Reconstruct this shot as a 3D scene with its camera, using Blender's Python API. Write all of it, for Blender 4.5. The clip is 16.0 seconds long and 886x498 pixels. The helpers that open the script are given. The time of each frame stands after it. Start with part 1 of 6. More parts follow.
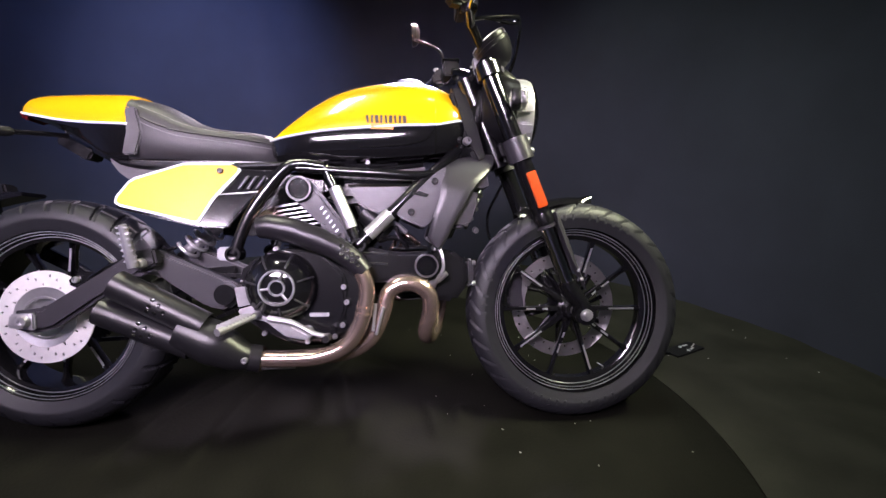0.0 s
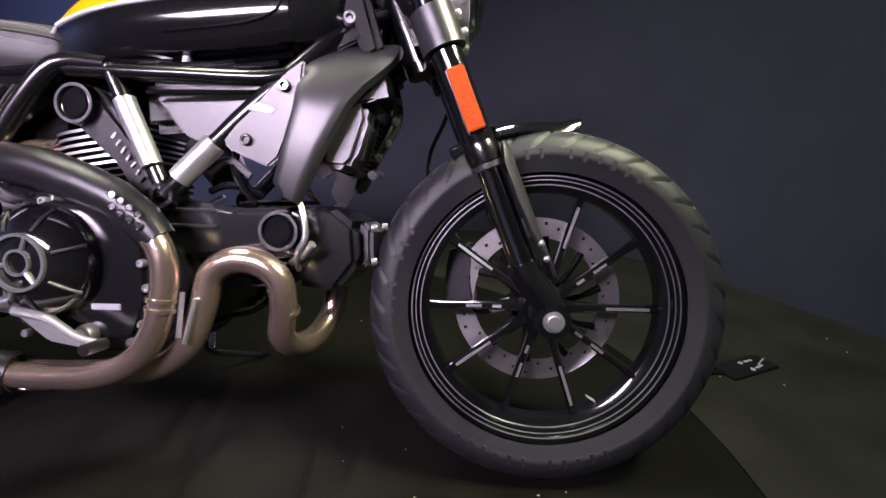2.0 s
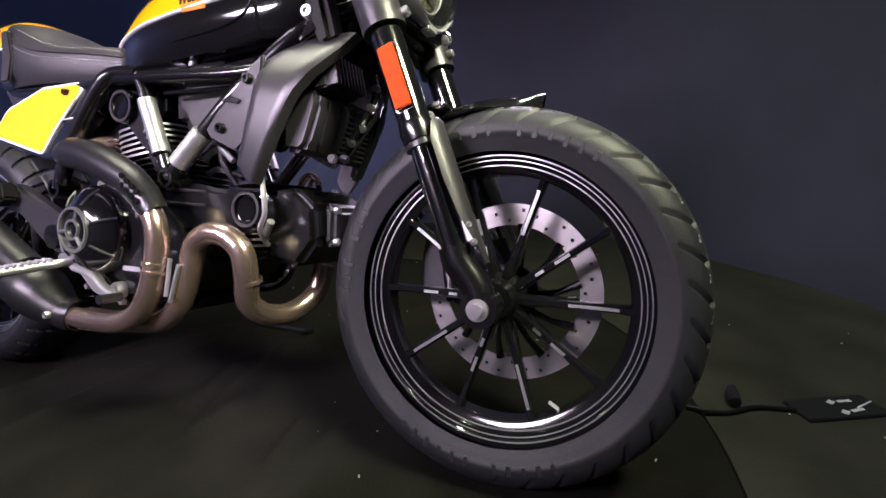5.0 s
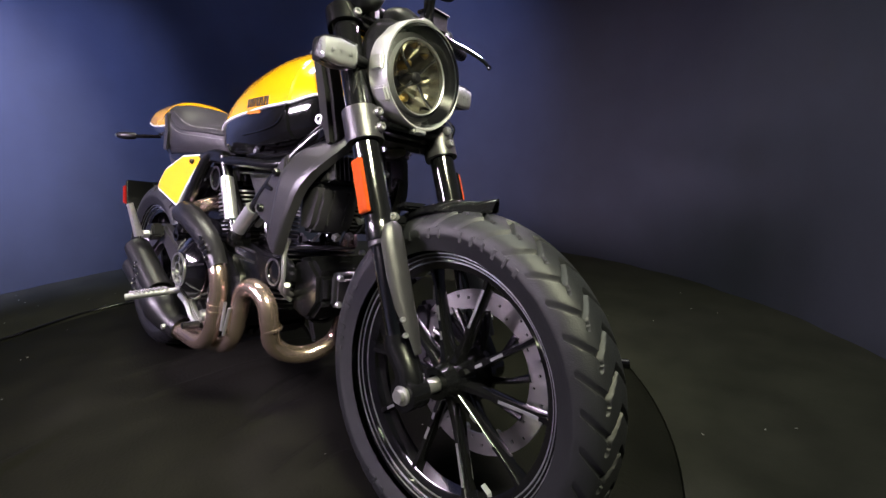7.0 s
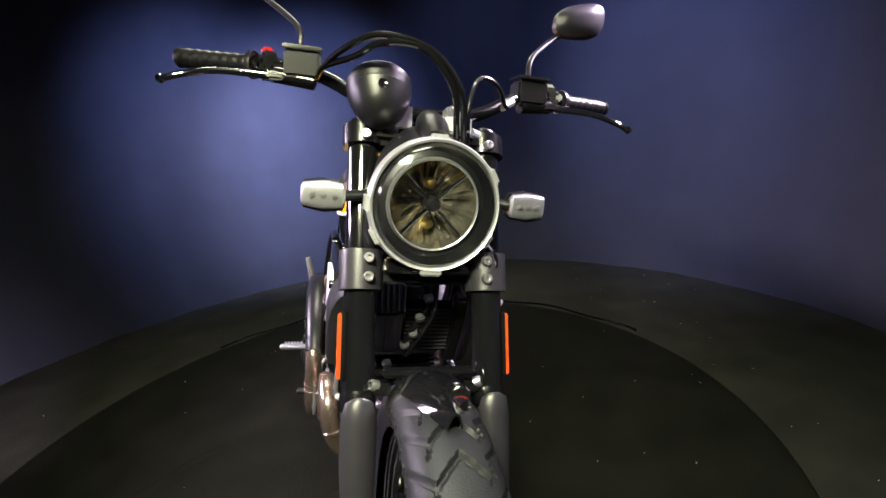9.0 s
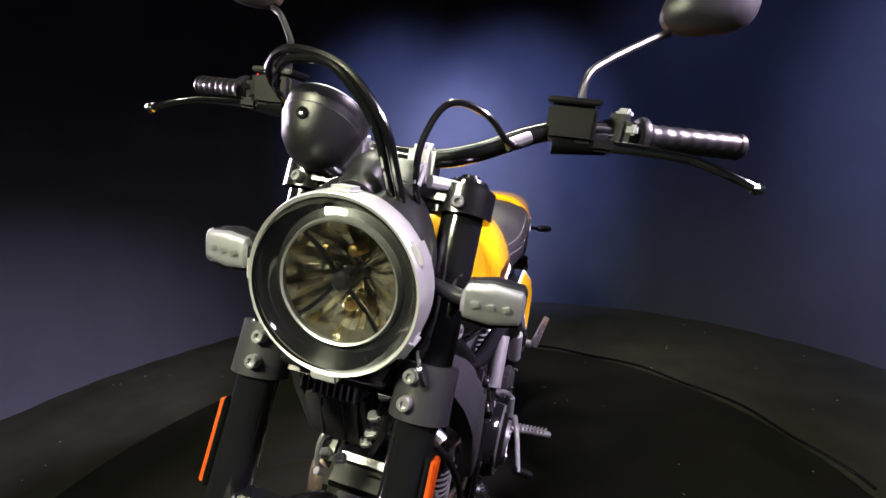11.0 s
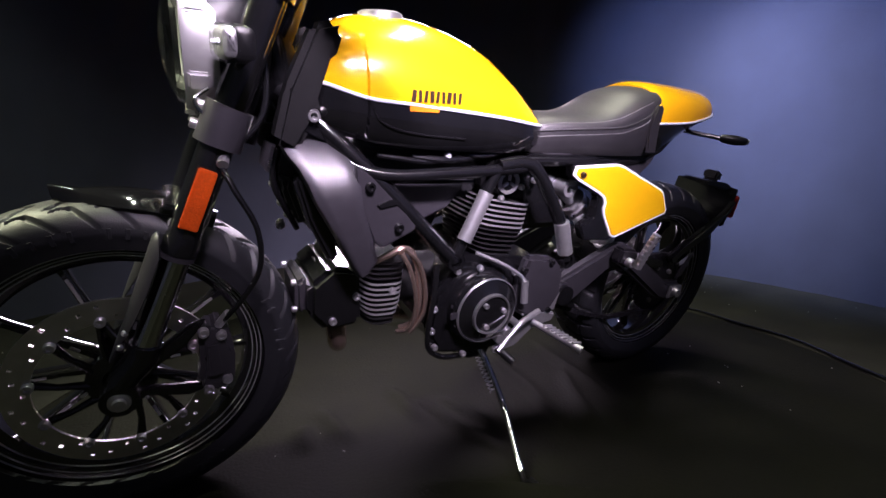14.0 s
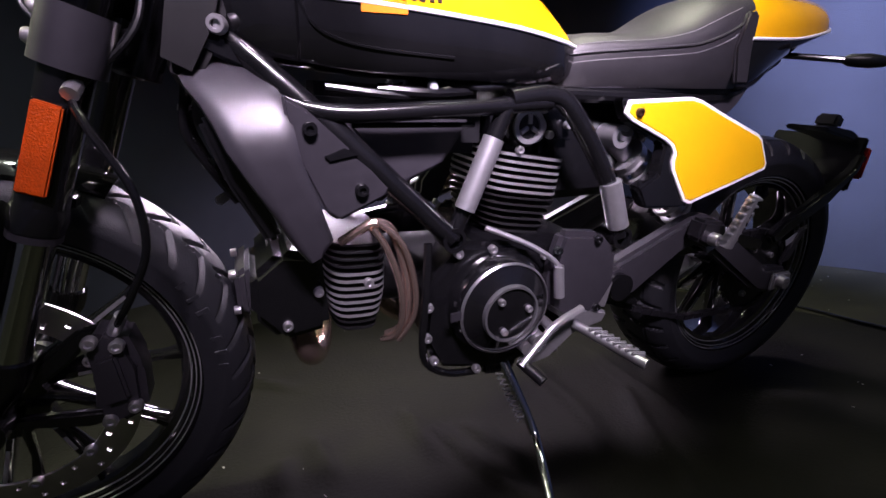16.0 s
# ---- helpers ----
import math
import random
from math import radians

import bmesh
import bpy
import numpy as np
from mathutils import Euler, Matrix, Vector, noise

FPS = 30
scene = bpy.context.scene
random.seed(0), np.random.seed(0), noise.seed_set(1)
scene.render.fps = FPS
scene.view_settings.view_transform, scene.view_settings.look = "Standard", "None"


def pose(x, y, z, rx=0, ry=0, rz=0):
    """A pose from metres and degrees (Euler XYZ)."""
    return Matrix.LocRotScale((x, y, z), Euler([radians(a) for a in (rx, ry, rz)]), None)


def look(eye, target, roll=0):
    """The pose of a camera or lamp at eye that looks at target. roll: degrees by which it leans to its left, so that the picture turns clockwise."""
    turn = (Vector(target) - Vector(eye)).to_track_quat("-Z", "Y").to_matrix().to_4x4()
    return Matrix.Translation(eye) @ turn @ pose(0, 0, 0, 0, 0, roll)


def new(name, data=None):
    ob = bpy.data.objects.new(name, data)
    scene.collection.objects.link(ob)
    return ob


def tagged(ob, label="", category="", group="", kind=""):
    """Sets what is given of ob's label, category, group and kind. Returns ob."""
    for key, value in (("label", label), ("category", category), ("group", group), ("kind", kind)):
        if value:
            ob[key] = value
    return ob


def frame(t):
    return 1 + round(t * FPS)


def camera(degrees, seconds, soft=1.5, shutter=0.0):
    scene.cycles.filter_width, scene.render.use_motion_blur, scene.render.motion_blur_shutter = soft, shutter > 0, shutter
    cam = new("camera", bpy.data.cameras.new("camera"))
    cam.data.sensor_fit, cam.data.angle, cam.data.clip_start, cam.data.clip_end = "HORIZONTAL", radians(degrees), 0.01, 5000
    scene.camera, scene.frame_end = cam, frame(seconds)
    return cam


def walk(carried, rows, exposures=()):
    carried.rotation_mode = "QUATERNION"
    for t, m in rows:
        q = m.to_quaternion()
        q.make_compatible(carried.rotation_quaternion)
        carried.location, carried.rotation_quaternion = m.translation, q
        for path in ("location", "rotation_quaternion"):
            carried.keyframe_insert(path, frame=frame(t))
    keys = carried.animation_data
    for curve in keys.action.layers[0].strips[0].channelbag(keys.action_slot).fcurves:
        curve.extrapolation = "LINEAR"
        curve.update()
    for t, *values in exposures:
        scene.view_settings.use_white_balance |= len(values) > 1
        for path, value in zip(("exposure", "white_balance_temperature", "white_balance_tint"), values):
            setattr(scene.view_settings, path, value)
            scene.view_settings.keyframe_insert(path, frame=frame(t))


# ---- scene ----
cam = camera(88.0, 16.0)

LEAN = Matrix.Rotation(radians(-11.5), 4, "X")  # the machine leans onto its side stand

PATH = [
    (0, (0.236, -1.235, 0.791), (0.378, 0.71, 0.35), 1.2),
    (0.5, (0.329, -1.105, 0.753), (0.451, 0.839, 0.302), 0.6),
    (1, (0.431, -0.96, 0.718), (0.499, 0.98, 0.236), -0.0),
    (1.5, (0.527, -0.839, 0.685), (0.521, 1.092, 0.164), 0.1),
    (2, (0.59, -0.744, 0.648), (0.472, 1.177, 0.106), 0.2),
    (2.5, (0.617, -0.653, 0.629), (0.469, 1.261, 0.068), -0.9),
    (3, (0.653, -0.618, 0.592), (0.439, 1.295, 0.052), -1.3),
    (3.2, (0.669, -0.62, 0.579), (0.43, 1.295, 0.055), -1.5),
    (5.3, (0.979, -0.665, 0.598), (0.148, 1.087, 0.11), -2.1),
    (5.5, (1.014, -0.661, 0.598), (0.138, 1.072, 0.122), -1.8),
    (6, (1.09, -0.636, 0.624), (0.095, 1.031, 0.142), -1.5),
    (6.5, (1.177, -0.599, 0.67), (0.038, 0.971, 0.184), -1.9),
    (7, (1.249, -0.522, 0.763), (-0.062, 0.909, 0.28), -2.3),
    (7.5, (1.301, -0.398, 0.852), (-0.193, 0.843, 0.377), -2.8),
    (8, (1.318, -0.246, 0.911), (-0.355, 0.728, 0.409), -4.2),
    (8.5, (1.311, -0.085, 0.967), (-0.501, 0.591, 0.454), -6.0),
    (9, (1.273, 0.038, 0.99), (-0.624, 0.428, 0.492), -6.5),
    (9.2, (1.249, 0.078, 1.003), (-0.667, 0.352, 0.5), -6.2),
    (11.3, (0.97, 0.503, 0.992), (-0.857, -0.237, 0.655), -3.5),
    (11.5, (0.946, 0.552, 0.981), (-0.819, -0.324, 0.64), -3.3),
    (12, (0.905, 0.708, 0.938), (-0.659, -0.488, 0.583), -2.8),
    (12.5, (0.864, 0.845, 0.871), (-0.487, -0.582, 0.502), -2.3),
    (13, (0.793, 0.974, 0.786), (-0.386, -0.597, 0.413), -1.4),
    (13.5, (0.702, 1.068, 0.715), (-0.342, -0.592, 0.32), -0.5),
    (14, (0.597, 1.082, 0.676), (-0.365, -0.634, 0.316), -0.4),
    (14.5, (0.51, 1.014, 0.642), (-0.328, -0.765, 0.276), -1.6),
    (15, (0.445, 0.962, 0.625), (-0.32, -0.847, 0.246), -2.8),
    (15.5, (0.409, 0.916, 0.613), (-0.307, -0.92, 0.269), -3.6),
    (16, (0.37, 0.89, 0.574), (-0.351, -0.947, 0.244), -3.6),
]
walk(cam, [(t, look(eye, target, roll)) for t, eye, target, roll in PATH])

# ---- light ----
world = bpy.data.worlds.new("world")
world.use_nodes = True
world.node_tree.nodes["Background"].inputs[0].default_value = (0.6, 0.65, 0.8, 1)
world.node_tree.nodes["Background"].inputs[1].default_value = 0.02
scene.world = world


CX = -0.14  # the turntable's centre


def area(name, eye, target, watts, sx, sy, colour, spread):
    d = bpy.data.lights.new(name, "AREA")
    d.shape, d.size, d.size_y, d.energy, d.color = "RECTANGLE", sx, sy, watts, colour
    d.spread = radians(spread)
    ob = new(name, d)
    ob.matrix_world = look(eye, target)
    return ob


def spot(name, eye, target, watts, angle, colour):
    d = bpy.data.lights.new(name, "SPOT")
    d.energy, d.color, d.spot_size, d.spot_blend, d.shadow_soft_size = watts, colour, radians(angle), 1.0, 0.12
    ob = new(name, d)
    ob.matrix_world = look(eye, target)
    return ob


MAIN = (0.95, 0.78, 1.0)
WARM = (1.0, 0.98, 0.78)
area("stage_light", (-0.85, -1.85, 1.65), (-0.4, 0, 0.68), 28, 2.3, 0.3, MAIN, 60)
area("stage_light", (0.3, 1.9, 1.95), (0.0, 0, 0.78), 14, 0.6, 0.2, MAIN, 36)
area("stage_light", (1.8, -0.3, 2.1), (0.5, 0, 0.7), 11, 0.5, 0.26, (1.0, 1.0, 0.68), 60)
area("stage_light", (-0.7, 0.1, 2.85), (-0.4, 0, 0.5), 16, 1.2, 0.3, WARM, 100)
BLUE = (0.36, 0.44, 1.0)
PALE = (0.78, 0.76, 1.0)
# unseen overhead spots that throw the blue glow on the wall
for az, z, w, cone, c in ((114, 1.1, 400, 46, BLUE), (118, 0.95, 130, 34, PALE), (148, 1.15, 105, 46, BLUE), (180, 0.95, 760, 40, BLUE), (188, 0.85, 760, 30, PALE), (200, 1.05, 560, 40, BLUE), (198, 0.9, 300, 30, PALE)):
    a = radians(az)
    spot("unseen_wash_light", (CX + 0.3 * math.cos(a), 0.3 * math.sin(a), 2.9), (CX + 2.1 * math.cos(a), 2.1 * math.sin(a), z), w, cone, c)
# added fill spots, their source unknown, brighten the outer floor and wall base
for az, r, z, w in ((8, 1.75, 0.0, 85), (38, 1.85, 0.15, 110), (330, 1.9, 0.3, 55)):
    a = radians(az)
    spot("unseen_wash_light", (CX + 0.9 * math.cos(a), 0.9 * math.sin(a), 2.9), (CX + r * math.cos(a), r * math.sin(a), z), w, 62, (0.93, 1.0, 0.86))


# ---- materials ----
def mat(name, col, rough=0.5, metal=0.0, vary=0.15, scale=30.0, bump=0.0, bscale=300.0, coat=0.0, spec=0.5, rvary=0.1):
    m = bpy.data.materials.new(name)
    m.use_nodes = True
    nt = m.node_tree
    b = nt.nodes["Principled BSDF"]
    tc = nt.nodes.new("ShaderNodeTexCoord")
    n1 = nt.nodes.new("ShaderNodeTexNoise")
    n1.inputs["Scale"].default_value, n1.inputs["Detail"].default_value = scale, 6
    n2 = nt.nodes.new("ShaderNodeTexNoise")
    n2.inputs["Scale"].default_value, n2.inputs["Detail"].default_value = scale / 9, 3
    for n in (n1, n2):
        nt.links.new(tc.outputs["Object"], n.inputs["Vector"])
    add = nt.nodes.new("ShaderNodeMath")
    add.operation = "ADD"
    nt.links.new(n1.outputs[0], add.inputs[0])
    nt.links.new(n2.outputs[0], add.inputs[1])
    ramp = nt.nodes.new("ShaderNodeMapRange")
    ramp.inputs["From Min"].default_value, ramp.inputs["From Max"].default_value = 0.6, 1.4
    nt.links.new(add.outputs[0], ramp.inputs["Value"])
    mix = nt.nodes.new("ShaderNodeMix")
    mix.data_type = "RGBA"
    mix.inputs["A"].default_value = (*[c * (1 - vary) for c in col], 1)
    mix.inputs["B"].default_value = (*[min(1, c * (1 + vary)) for c in col], 1)
    nt.links.new(ramp.outputs[0], mix.inputs["Factor"])
    nt.links.new(mix.outputs["Result"], b.inputs["Base Color"])
    rr = nt.nodes.new("ShaderNodeMapRange")
    rr.inputs["To Min"].default_value, rr.inputs["To Max"].default_value = max(0.02, rough * (1 - rvary)), min(1, rough * (1 + rvary))
    nt.links.new(n1.outputs[0], rr.inputs["Value"])
    nt.links.new(rr.outputs[0], b.inputs["Roughness"])
    b.inputs["Metallic"].default_value = metal
    b.inputs["Coat Weight"].default_value = coat
    b.inputs["Coat Roughness"].default_value = 0.04
    b.inputs["Specular IOR Level"].default_value = spec
    if bump:
        n3 = nt.nodes.new("ShaderNodeTexNoise")
        n3.inputs["Scale"].default_value, n3.inputs["Detail"].default_value = bscale, 4
        nt.links.new(tc.outputs["Object"], n3.inputs["Vector"])
        bp = nt.nodes.new("ShaderNodeBump")
        bp.inputs["Strength"].default_value, bp.inputs["Distance"].default_value = bump, 0.002
        nt.links.new(n3.outputs[0], bp.inputs["Height"])
        nt.links.new(bp.outputs[0], b.inputs["Normal"])
    return m


YELLOW = mat("yellow_paint", (0.83, 0.43, 0.005), 0.22, 0, 0.03, 60, coat=1.0)
PANEL_Y = mat("yellow_panel", (0.78, 0.43, 0.003), 0.42, 0, 0.03, 60)
GLOSS = mat("gloss_black", (0.006, 0.006, 0.007), 0.12, 0, 0.2, 40, coat=1.0)
SATIN = mat("satin_black", (0.005, 0.005, 0.006), 0.2, 0, 0.25, 40, 0.03, 500, spec=0.8)
MATTE = mat("matte_black_plastic", (0.009, 0.009, 0.0105), 0.34, 0, 0.2, 50, 0.12, 900, spec=0.45)
GREY = mat("grey_coated_metal", (0.034, 0.032, 0.039), 0.33, 0.2, 0.15, 60, 0.12, 1200, spec=0.7)
DGREY = mat("dark_grey_cast", (0.02, 0.019, 0.023), 0.3, 0.4, 0.2, 60, 0.15, 800)
WHITE = mat("white_line", (0.8, 0.8, 0.82), 0.4, 0, 0.04, 60)
RUBBER = mat("tyre_rubber", (0.014, 0.0145, 0.018), 0.48, 0, 0.25, 50, 0.3, 500, spec=0.5)
LEATHER = mat("seat_vinyl", (0.02, 0.019, 0.022), 0.42, 0, 0.18, 60, 0.3, 700)
THREAD = mat("grey_thread", (0.3, 0.3, 0.3), 0.7, 0, 0.1)
STEEL = mat("steel", (0.58, 0.57, 0.6), 0.3, 0.85, 0.12, 90, 0.1, 900)
ALU = mat("brushed_aluminium", (0.52, 0.52, 0.55), 0.34, 0.8, 0.1, 90, 0.15, 900)
DISC = mat("brake_disc_steel", (0.66, 0.64, 0.64), 0.33, 1.0, 0.15, 40, 0.1, 600)
# brake disc steel lightened so that the rear disc carries the lamps' glare
GLARE_DISC = mat("glare_disc_steel", (0.84, 0.81, 0.83), 0.5, 0.55, 0.1, 40, 0.1, 600)
CHROME = mat("dark_chrome", (0.55, 0.56, 0.55), 0.1, 1.0, 0.05, 60)
COPPER = mat("heat_tinted_steel", (0.56, 0.42, 0.36), 0.22, 0.9, 0.25, 14, 0.1, 700)
ORANGE = mat("orange_reflector", (0.5, 0.06, 0.002), 0.5, 0, 0.3, 260, 0.8, 420, spec=0.2)
RED = mat("red_plastic", (0.6, 0.02, 0.015), 0.3, 0, 0.1)
BADGE_O = mat("orange_badge", (0.75, 0.2, 0.01), 0.4, 0, 0.05)
BADGE_B = mat("black_badge", (0.03, 0.012, 0.006), 0.4, 0, 0.05)
LABEL = mat("pale_label", (0.36, 0.37, 0.4), 0.5, 0, 0.08)
REFLECT = mat("lamp_reflector", (0.5, 0.47, 0.4), 0.14, 0.9, 0.35, 60, coat=0.6)
DULL = mat("dull_black_plastic", (0.008, 0.008, 0.009), 0.55, 0, 0.2, 50, 0.12, 900, spec=0.2)
MACHINED = mat("dull_machined_metal", (0.3, 0.3, 0.32), 0.3, 0.8, 0.15, 90, 0.1, 900)
BEZEL = mat("satin_silver_bezel", (0.72, 0.72, 0.74), 0.36, 0.7, 0.06, 60)
BRASS = mat("brass", (0.6, 0.42, 0.16), 0.3, 1.0, 0.1)
# one floor cloth: darkened under the bike for shade, lightened outside for light
SHADED_CLOTH = mat("floor_cloth_shaded", (0.0075, 0.0075, 0.0055), 0.78, 0, 0.6, 7, 0.8, 120, spec=0.08)
LIT_CLOTH = mat("floor_cloth_lit", (0.024, 0.024, 0.0188), 0.85, 0, 0.5, 6, 0.8, 120, spec=0.1)
WALL = mat("dark_blue_drape", (0.04, 0.044, 0.062), 0.85, 0, 0.16, 5, 0.5, 260, spec=0.2)
CEIL = mat("black_ceiling", (0.015, 0.015, 0.017), 0.8, 0, 0.1)
DIRT = mat("pale_speck", (0.4, 0.4, 0.38), 0.8, 0, 0.1)


def glass(name):
    """Thin clear glass: see-through, with gloss by angle."""
    m = bpy.data.materials.new(name)
    m.use_nodes = True
    nt = m.node_tree
    nt.nodes.remove(nt.nodes["Principled BSDF"])
    clear, gloss, mix, fr = (nt.nodes.new("ShaderNode" + n) for n in ("BsdfTransparent", "BsdfGlossy", "MixShader", "Fresnel"))
    clear.inputs[0].default_value = (0.93, 0.94, 0.94, 1)
    gloss.inputs["Roughness"].default_value = 0.03
    fr.inputs[0].default_value = 1.5
    nt.links.new(fr.outputs[0], mix.inputs[0])
    nt.links.new(clear.outputs[0], mix.inputs[1])
    nt.links.new(gloss.outputs[0], mix.inputs[2])
    nt.links.new(mix.outputs[0], nt.nodes["Material Output"].inputs[0])
    return m


GLASS = glass("clear_lens")
MIRROR = mat("mirror_glass", (0.85, 0.85, 0.87), 0.03, 1.0, 0.0)


# ---- mesh helpers ----
def finish(bm, name, m, angle=35):
    bmesh.ops.recalc_face_normals(bm, faces=bm.faces)
    me = bpy.data.meshes.new(name)
    bm.to_mesh(me)
    bm.free()
    me.materials.append(m)
    me.polygons.foreach_set("use_smooth", [True] * len(me.polygons))
    me.set_sharp_from_angle(angle=radians(angle))
    return me


def part(name, bm, m, parent, label="", angle=35):
    ob = new(name, finish(bm, name, m, angle))
    ob.parent = parent
    if label:
        ob["label"] = label
    return ob


def spline(pts, n=8):
    p = [Vector(q) for q in pts]
    if len(p) < 3:
        return p
    out = []
    for i in range(len(p) - 1):
        a, b, c, d = p[max(i - 1, 0)], p[i], p[i + 1], p[min(i + 2, len(p) - 1)]
        for k in range(n):
            t = k / n
            out.append(0.5 * ((2 * b) + (c - a) * t + (2 * a - 5 * b + 4 * c - d) * t * t + (3 * b - a - 3 * c + d) * t ** 3))
    return out + [p[-1]]


def tube(pts, r, seg=12, smooth=0, bm=None, caps=True, bore=0.0):
    """A round bar along pts; r is one radius or one for each given point."""
    bm = bm or bmesh.new()
    rs = list(r) if isinstance(r, (list, tuple)) else [r] * len(pts)
    if smooth:
        n = len(pts)
        fine = spline(pts, smooth)
        rs = [rs[min(int(i / smooth), n - 1)] * (1 - (i / smooth) % 1) + rs[min(int(i / smooth) + 1, n - 1)] * ((i / smooth) % 1) for i in range(len(fine))]
        pts = fine
    pts = [Vector(q) for q in pts]
    tan0 = (pts[1] - pts[0]).normalized()
    side = tan0.orthogonal().normalized()
    rings = []
    for i, q in enumerate(pts):
        tn = (pts[min(i + 1, len(pts) - 1)] - pts[max(i - 1, 0)]).normalized()
        side = (side - tn * side.dot(tn)).normalized()
        up = tn.cross(side)
        rings.append([bm.verts.new(q + rs[i] * (math.cos(a) * side + math.sin(a) * up)) for a in [2 * math.pi * k / seg for k in range(seg)]])
    for u, v in zip(rings, rings[1:]):
        for k in range(seg):
            bm.faces.new((u[k], u[(k + 1) % seg], v[(k + 1) % seg], v[k]))
    if caps:
        for ring, at, way in ((rings[0], pts[0], pts[1] - pts[0]), (rings[-1], pts[-1], pts[-2] - pts[-1])):
            if bore:
                way = way.normalized()
                inner = [bm.verts.new(at + (v.co - at) * bore) for v in ring]
                deep = [bm.verts.new(v.co + way * 0.025) for v in inner]
                for k in range(seg):
                    bm.faces.new((ring[k], ring[(k + 1) % seg], inner[(k + 1) % seg], inner[k]))
                    bm.faces.new((inner[k], inner[(k + 1) % seg], deep[(k + 1) % seg], deep[k]))
                bm.faces.new(deep)
            else:
                bm.faces.new(ring)
    return bm


def basis(axis):
    z = Vector(axis).normalized()
    x = Vector((0, 0, 1)).cross(z)
    x = x.normalized() if x.length > 1e-4 else Vector((1, 0, 0))
    return x, z.cross(x), z


def lathe(profile, centre, axis=(0, 1, 0), seg=48, bm=None, closed=False):
    """Turns (radius, height) pairs about the axis through centre."""
    bm = bm or bmesh.new()
    x, y, z = basis(axis)
    c = Vector(centre)
    rings = []
    for r, h in profile:
        if r < 1e-5:
            rings.append([bm.verts.new(c + z * h)])
        else:
            rings.append([bm.verts.new(c + z * h + r * (math.cos(2 * math.pi * k / seg) * x + math.sin(2 * math.pi * k / seg) * y)) for k in range(seg)])
    pairs = list(zip(rings, rings[1:]))
    if closed:
        pairs.append((rings[-1], rings[0]))
    for u, v in pairs:
        for k in range(seg):
            j = (k + 1) % seg
            if len(u) == 1 and len(v) == 1:
                continue
            if len(u) == 1:
                bm.faces.new((u[0], v[j], v[k]))
            elif len(v) == 1:
                bm.faces.new((u[k], u[j], v[0]))
            else:
                bm.faces.new((u[k], u[j], v[j], v[k]))
    return bm


def prism(outline, y0, y1, bevel=0.004, bm=None, slant=0.0, zref=0.0, segs=2):
    """An (x, z) outline with thickness from y0 to y1, its edges rounded; slant leans it sideways with height."""
    own = bmesh.new()
    a = [own.verts.new((x, y0 + (z - zref) * slant, z)) for x, z in outline]
    b = [own.verts.new((x, y1 + (z - zref) * slant, z)) for x, z in outline]
    n = len(a)
    own.faces.new(a)
    own.faces.new(b)
    for k in range(n):
        own.faces.new((a[k], a[(k + 1) % n], b[(k + 1) % n], b[k]))
    bmesh.ops.recalc_face_normals(own, faces=own.faces)
    if bevel:
        bmesh.ops.bevel(own, geom=list(own.edges), offset=bevel, segments=segs, affect="EDGES", clamp_overlap=True)
    return merge(own, bm)


def merge(own, bm):
    if bm is None:
        return own
    me = bpy.data.meshes.new("tmp")
    own.to_mesh(me)
    own.free()
    bm.from_mesh(me)
    bpy.data.meshes.remove(me)
    return bm


def block(centre, size, turn=(0, 0, 0), bevel=0.003, bm=None, segs=2):
    own = bmesh.new()
    bmesh.ops.create_cube(own, size=1)
    bmesh.ops.scale(own, vec=size, verts=own.verts)
    if bevel:
        bmesh.ops.bevel(own, geom=list(own.edges), offset=bevel, segments=segs, affect="EDGES", clamp_overlap=True)
    bmesh.ops.transform(own, matrix=pose(*centre, *turn), verts=own.verts)
    return merge(own, bm)


def loft(rings, bm=None, caps=True, wrap=True):
    bm = bm or bmesh.new()
    vs = [[bm.verts.new(q) for q in ring] for ring in rings]
    n = len(vs[0])
    for u, v in zip(vs, vs[1:]):
        for k in range(n if wrap else n - 1):
            bm.faces.new((u[k], u[(k + 1) % n], v[(k + 1) % n], v[k]))
    if caps and wrap:
        bm.faces.new(vs[0])
        bm.faces.new(vs[-1])
    return bm


def curve(table, x):
    """Smooth value at x from (x, value) pairs."""
    t = sorted(table)
    if x <= t[0][0]:
        return t[0][1]
    if x >= t[-1][0]:
        return t[-1][1]
    for i in range(len(t) - 1):
        if t[i][0] <= x <= t[i + 1][0]:
            (x0, a), (x1, b) = t[i], t[i + 1]
            sa = (t[i + 1][1] - t[i - 1][1]) / (t[i + 1][0] - t[i - 1][0]) if i else (b - a) / (x1 - x0)
            sb = (t[i + 2][1] - a) / (t[i + 2][0] - x0) if i + 2 < len(t) else (b - a) / (x1 - x0)
            h = x1 - x0
            u = (x - x0) / h
            return a * (2 * u ** 3 - 3 * u * u + 1) + sa * h * (u ** 3 - 2 * u * u + u) + b * (3 * u * u - 2 * u ** 3) + sb * h * (u ** 3 - u * u)


def bolt(at, axis, r, parent, m=None, label=""):
    bm = lathe([(0, 0.45 * r), (0.45 * r, 0.45 * r), (0.5 * r, 0.9 * r), (0.85 * r, 0.9 * r), (r, 0.6 * r), (r, -0.5 * r)], at, axis, 12)
    return part("bolt", bm, m or STEEL, parent, label)


def mirrored(pts):
    return [(x, -y, z) for x, y, z in pts]


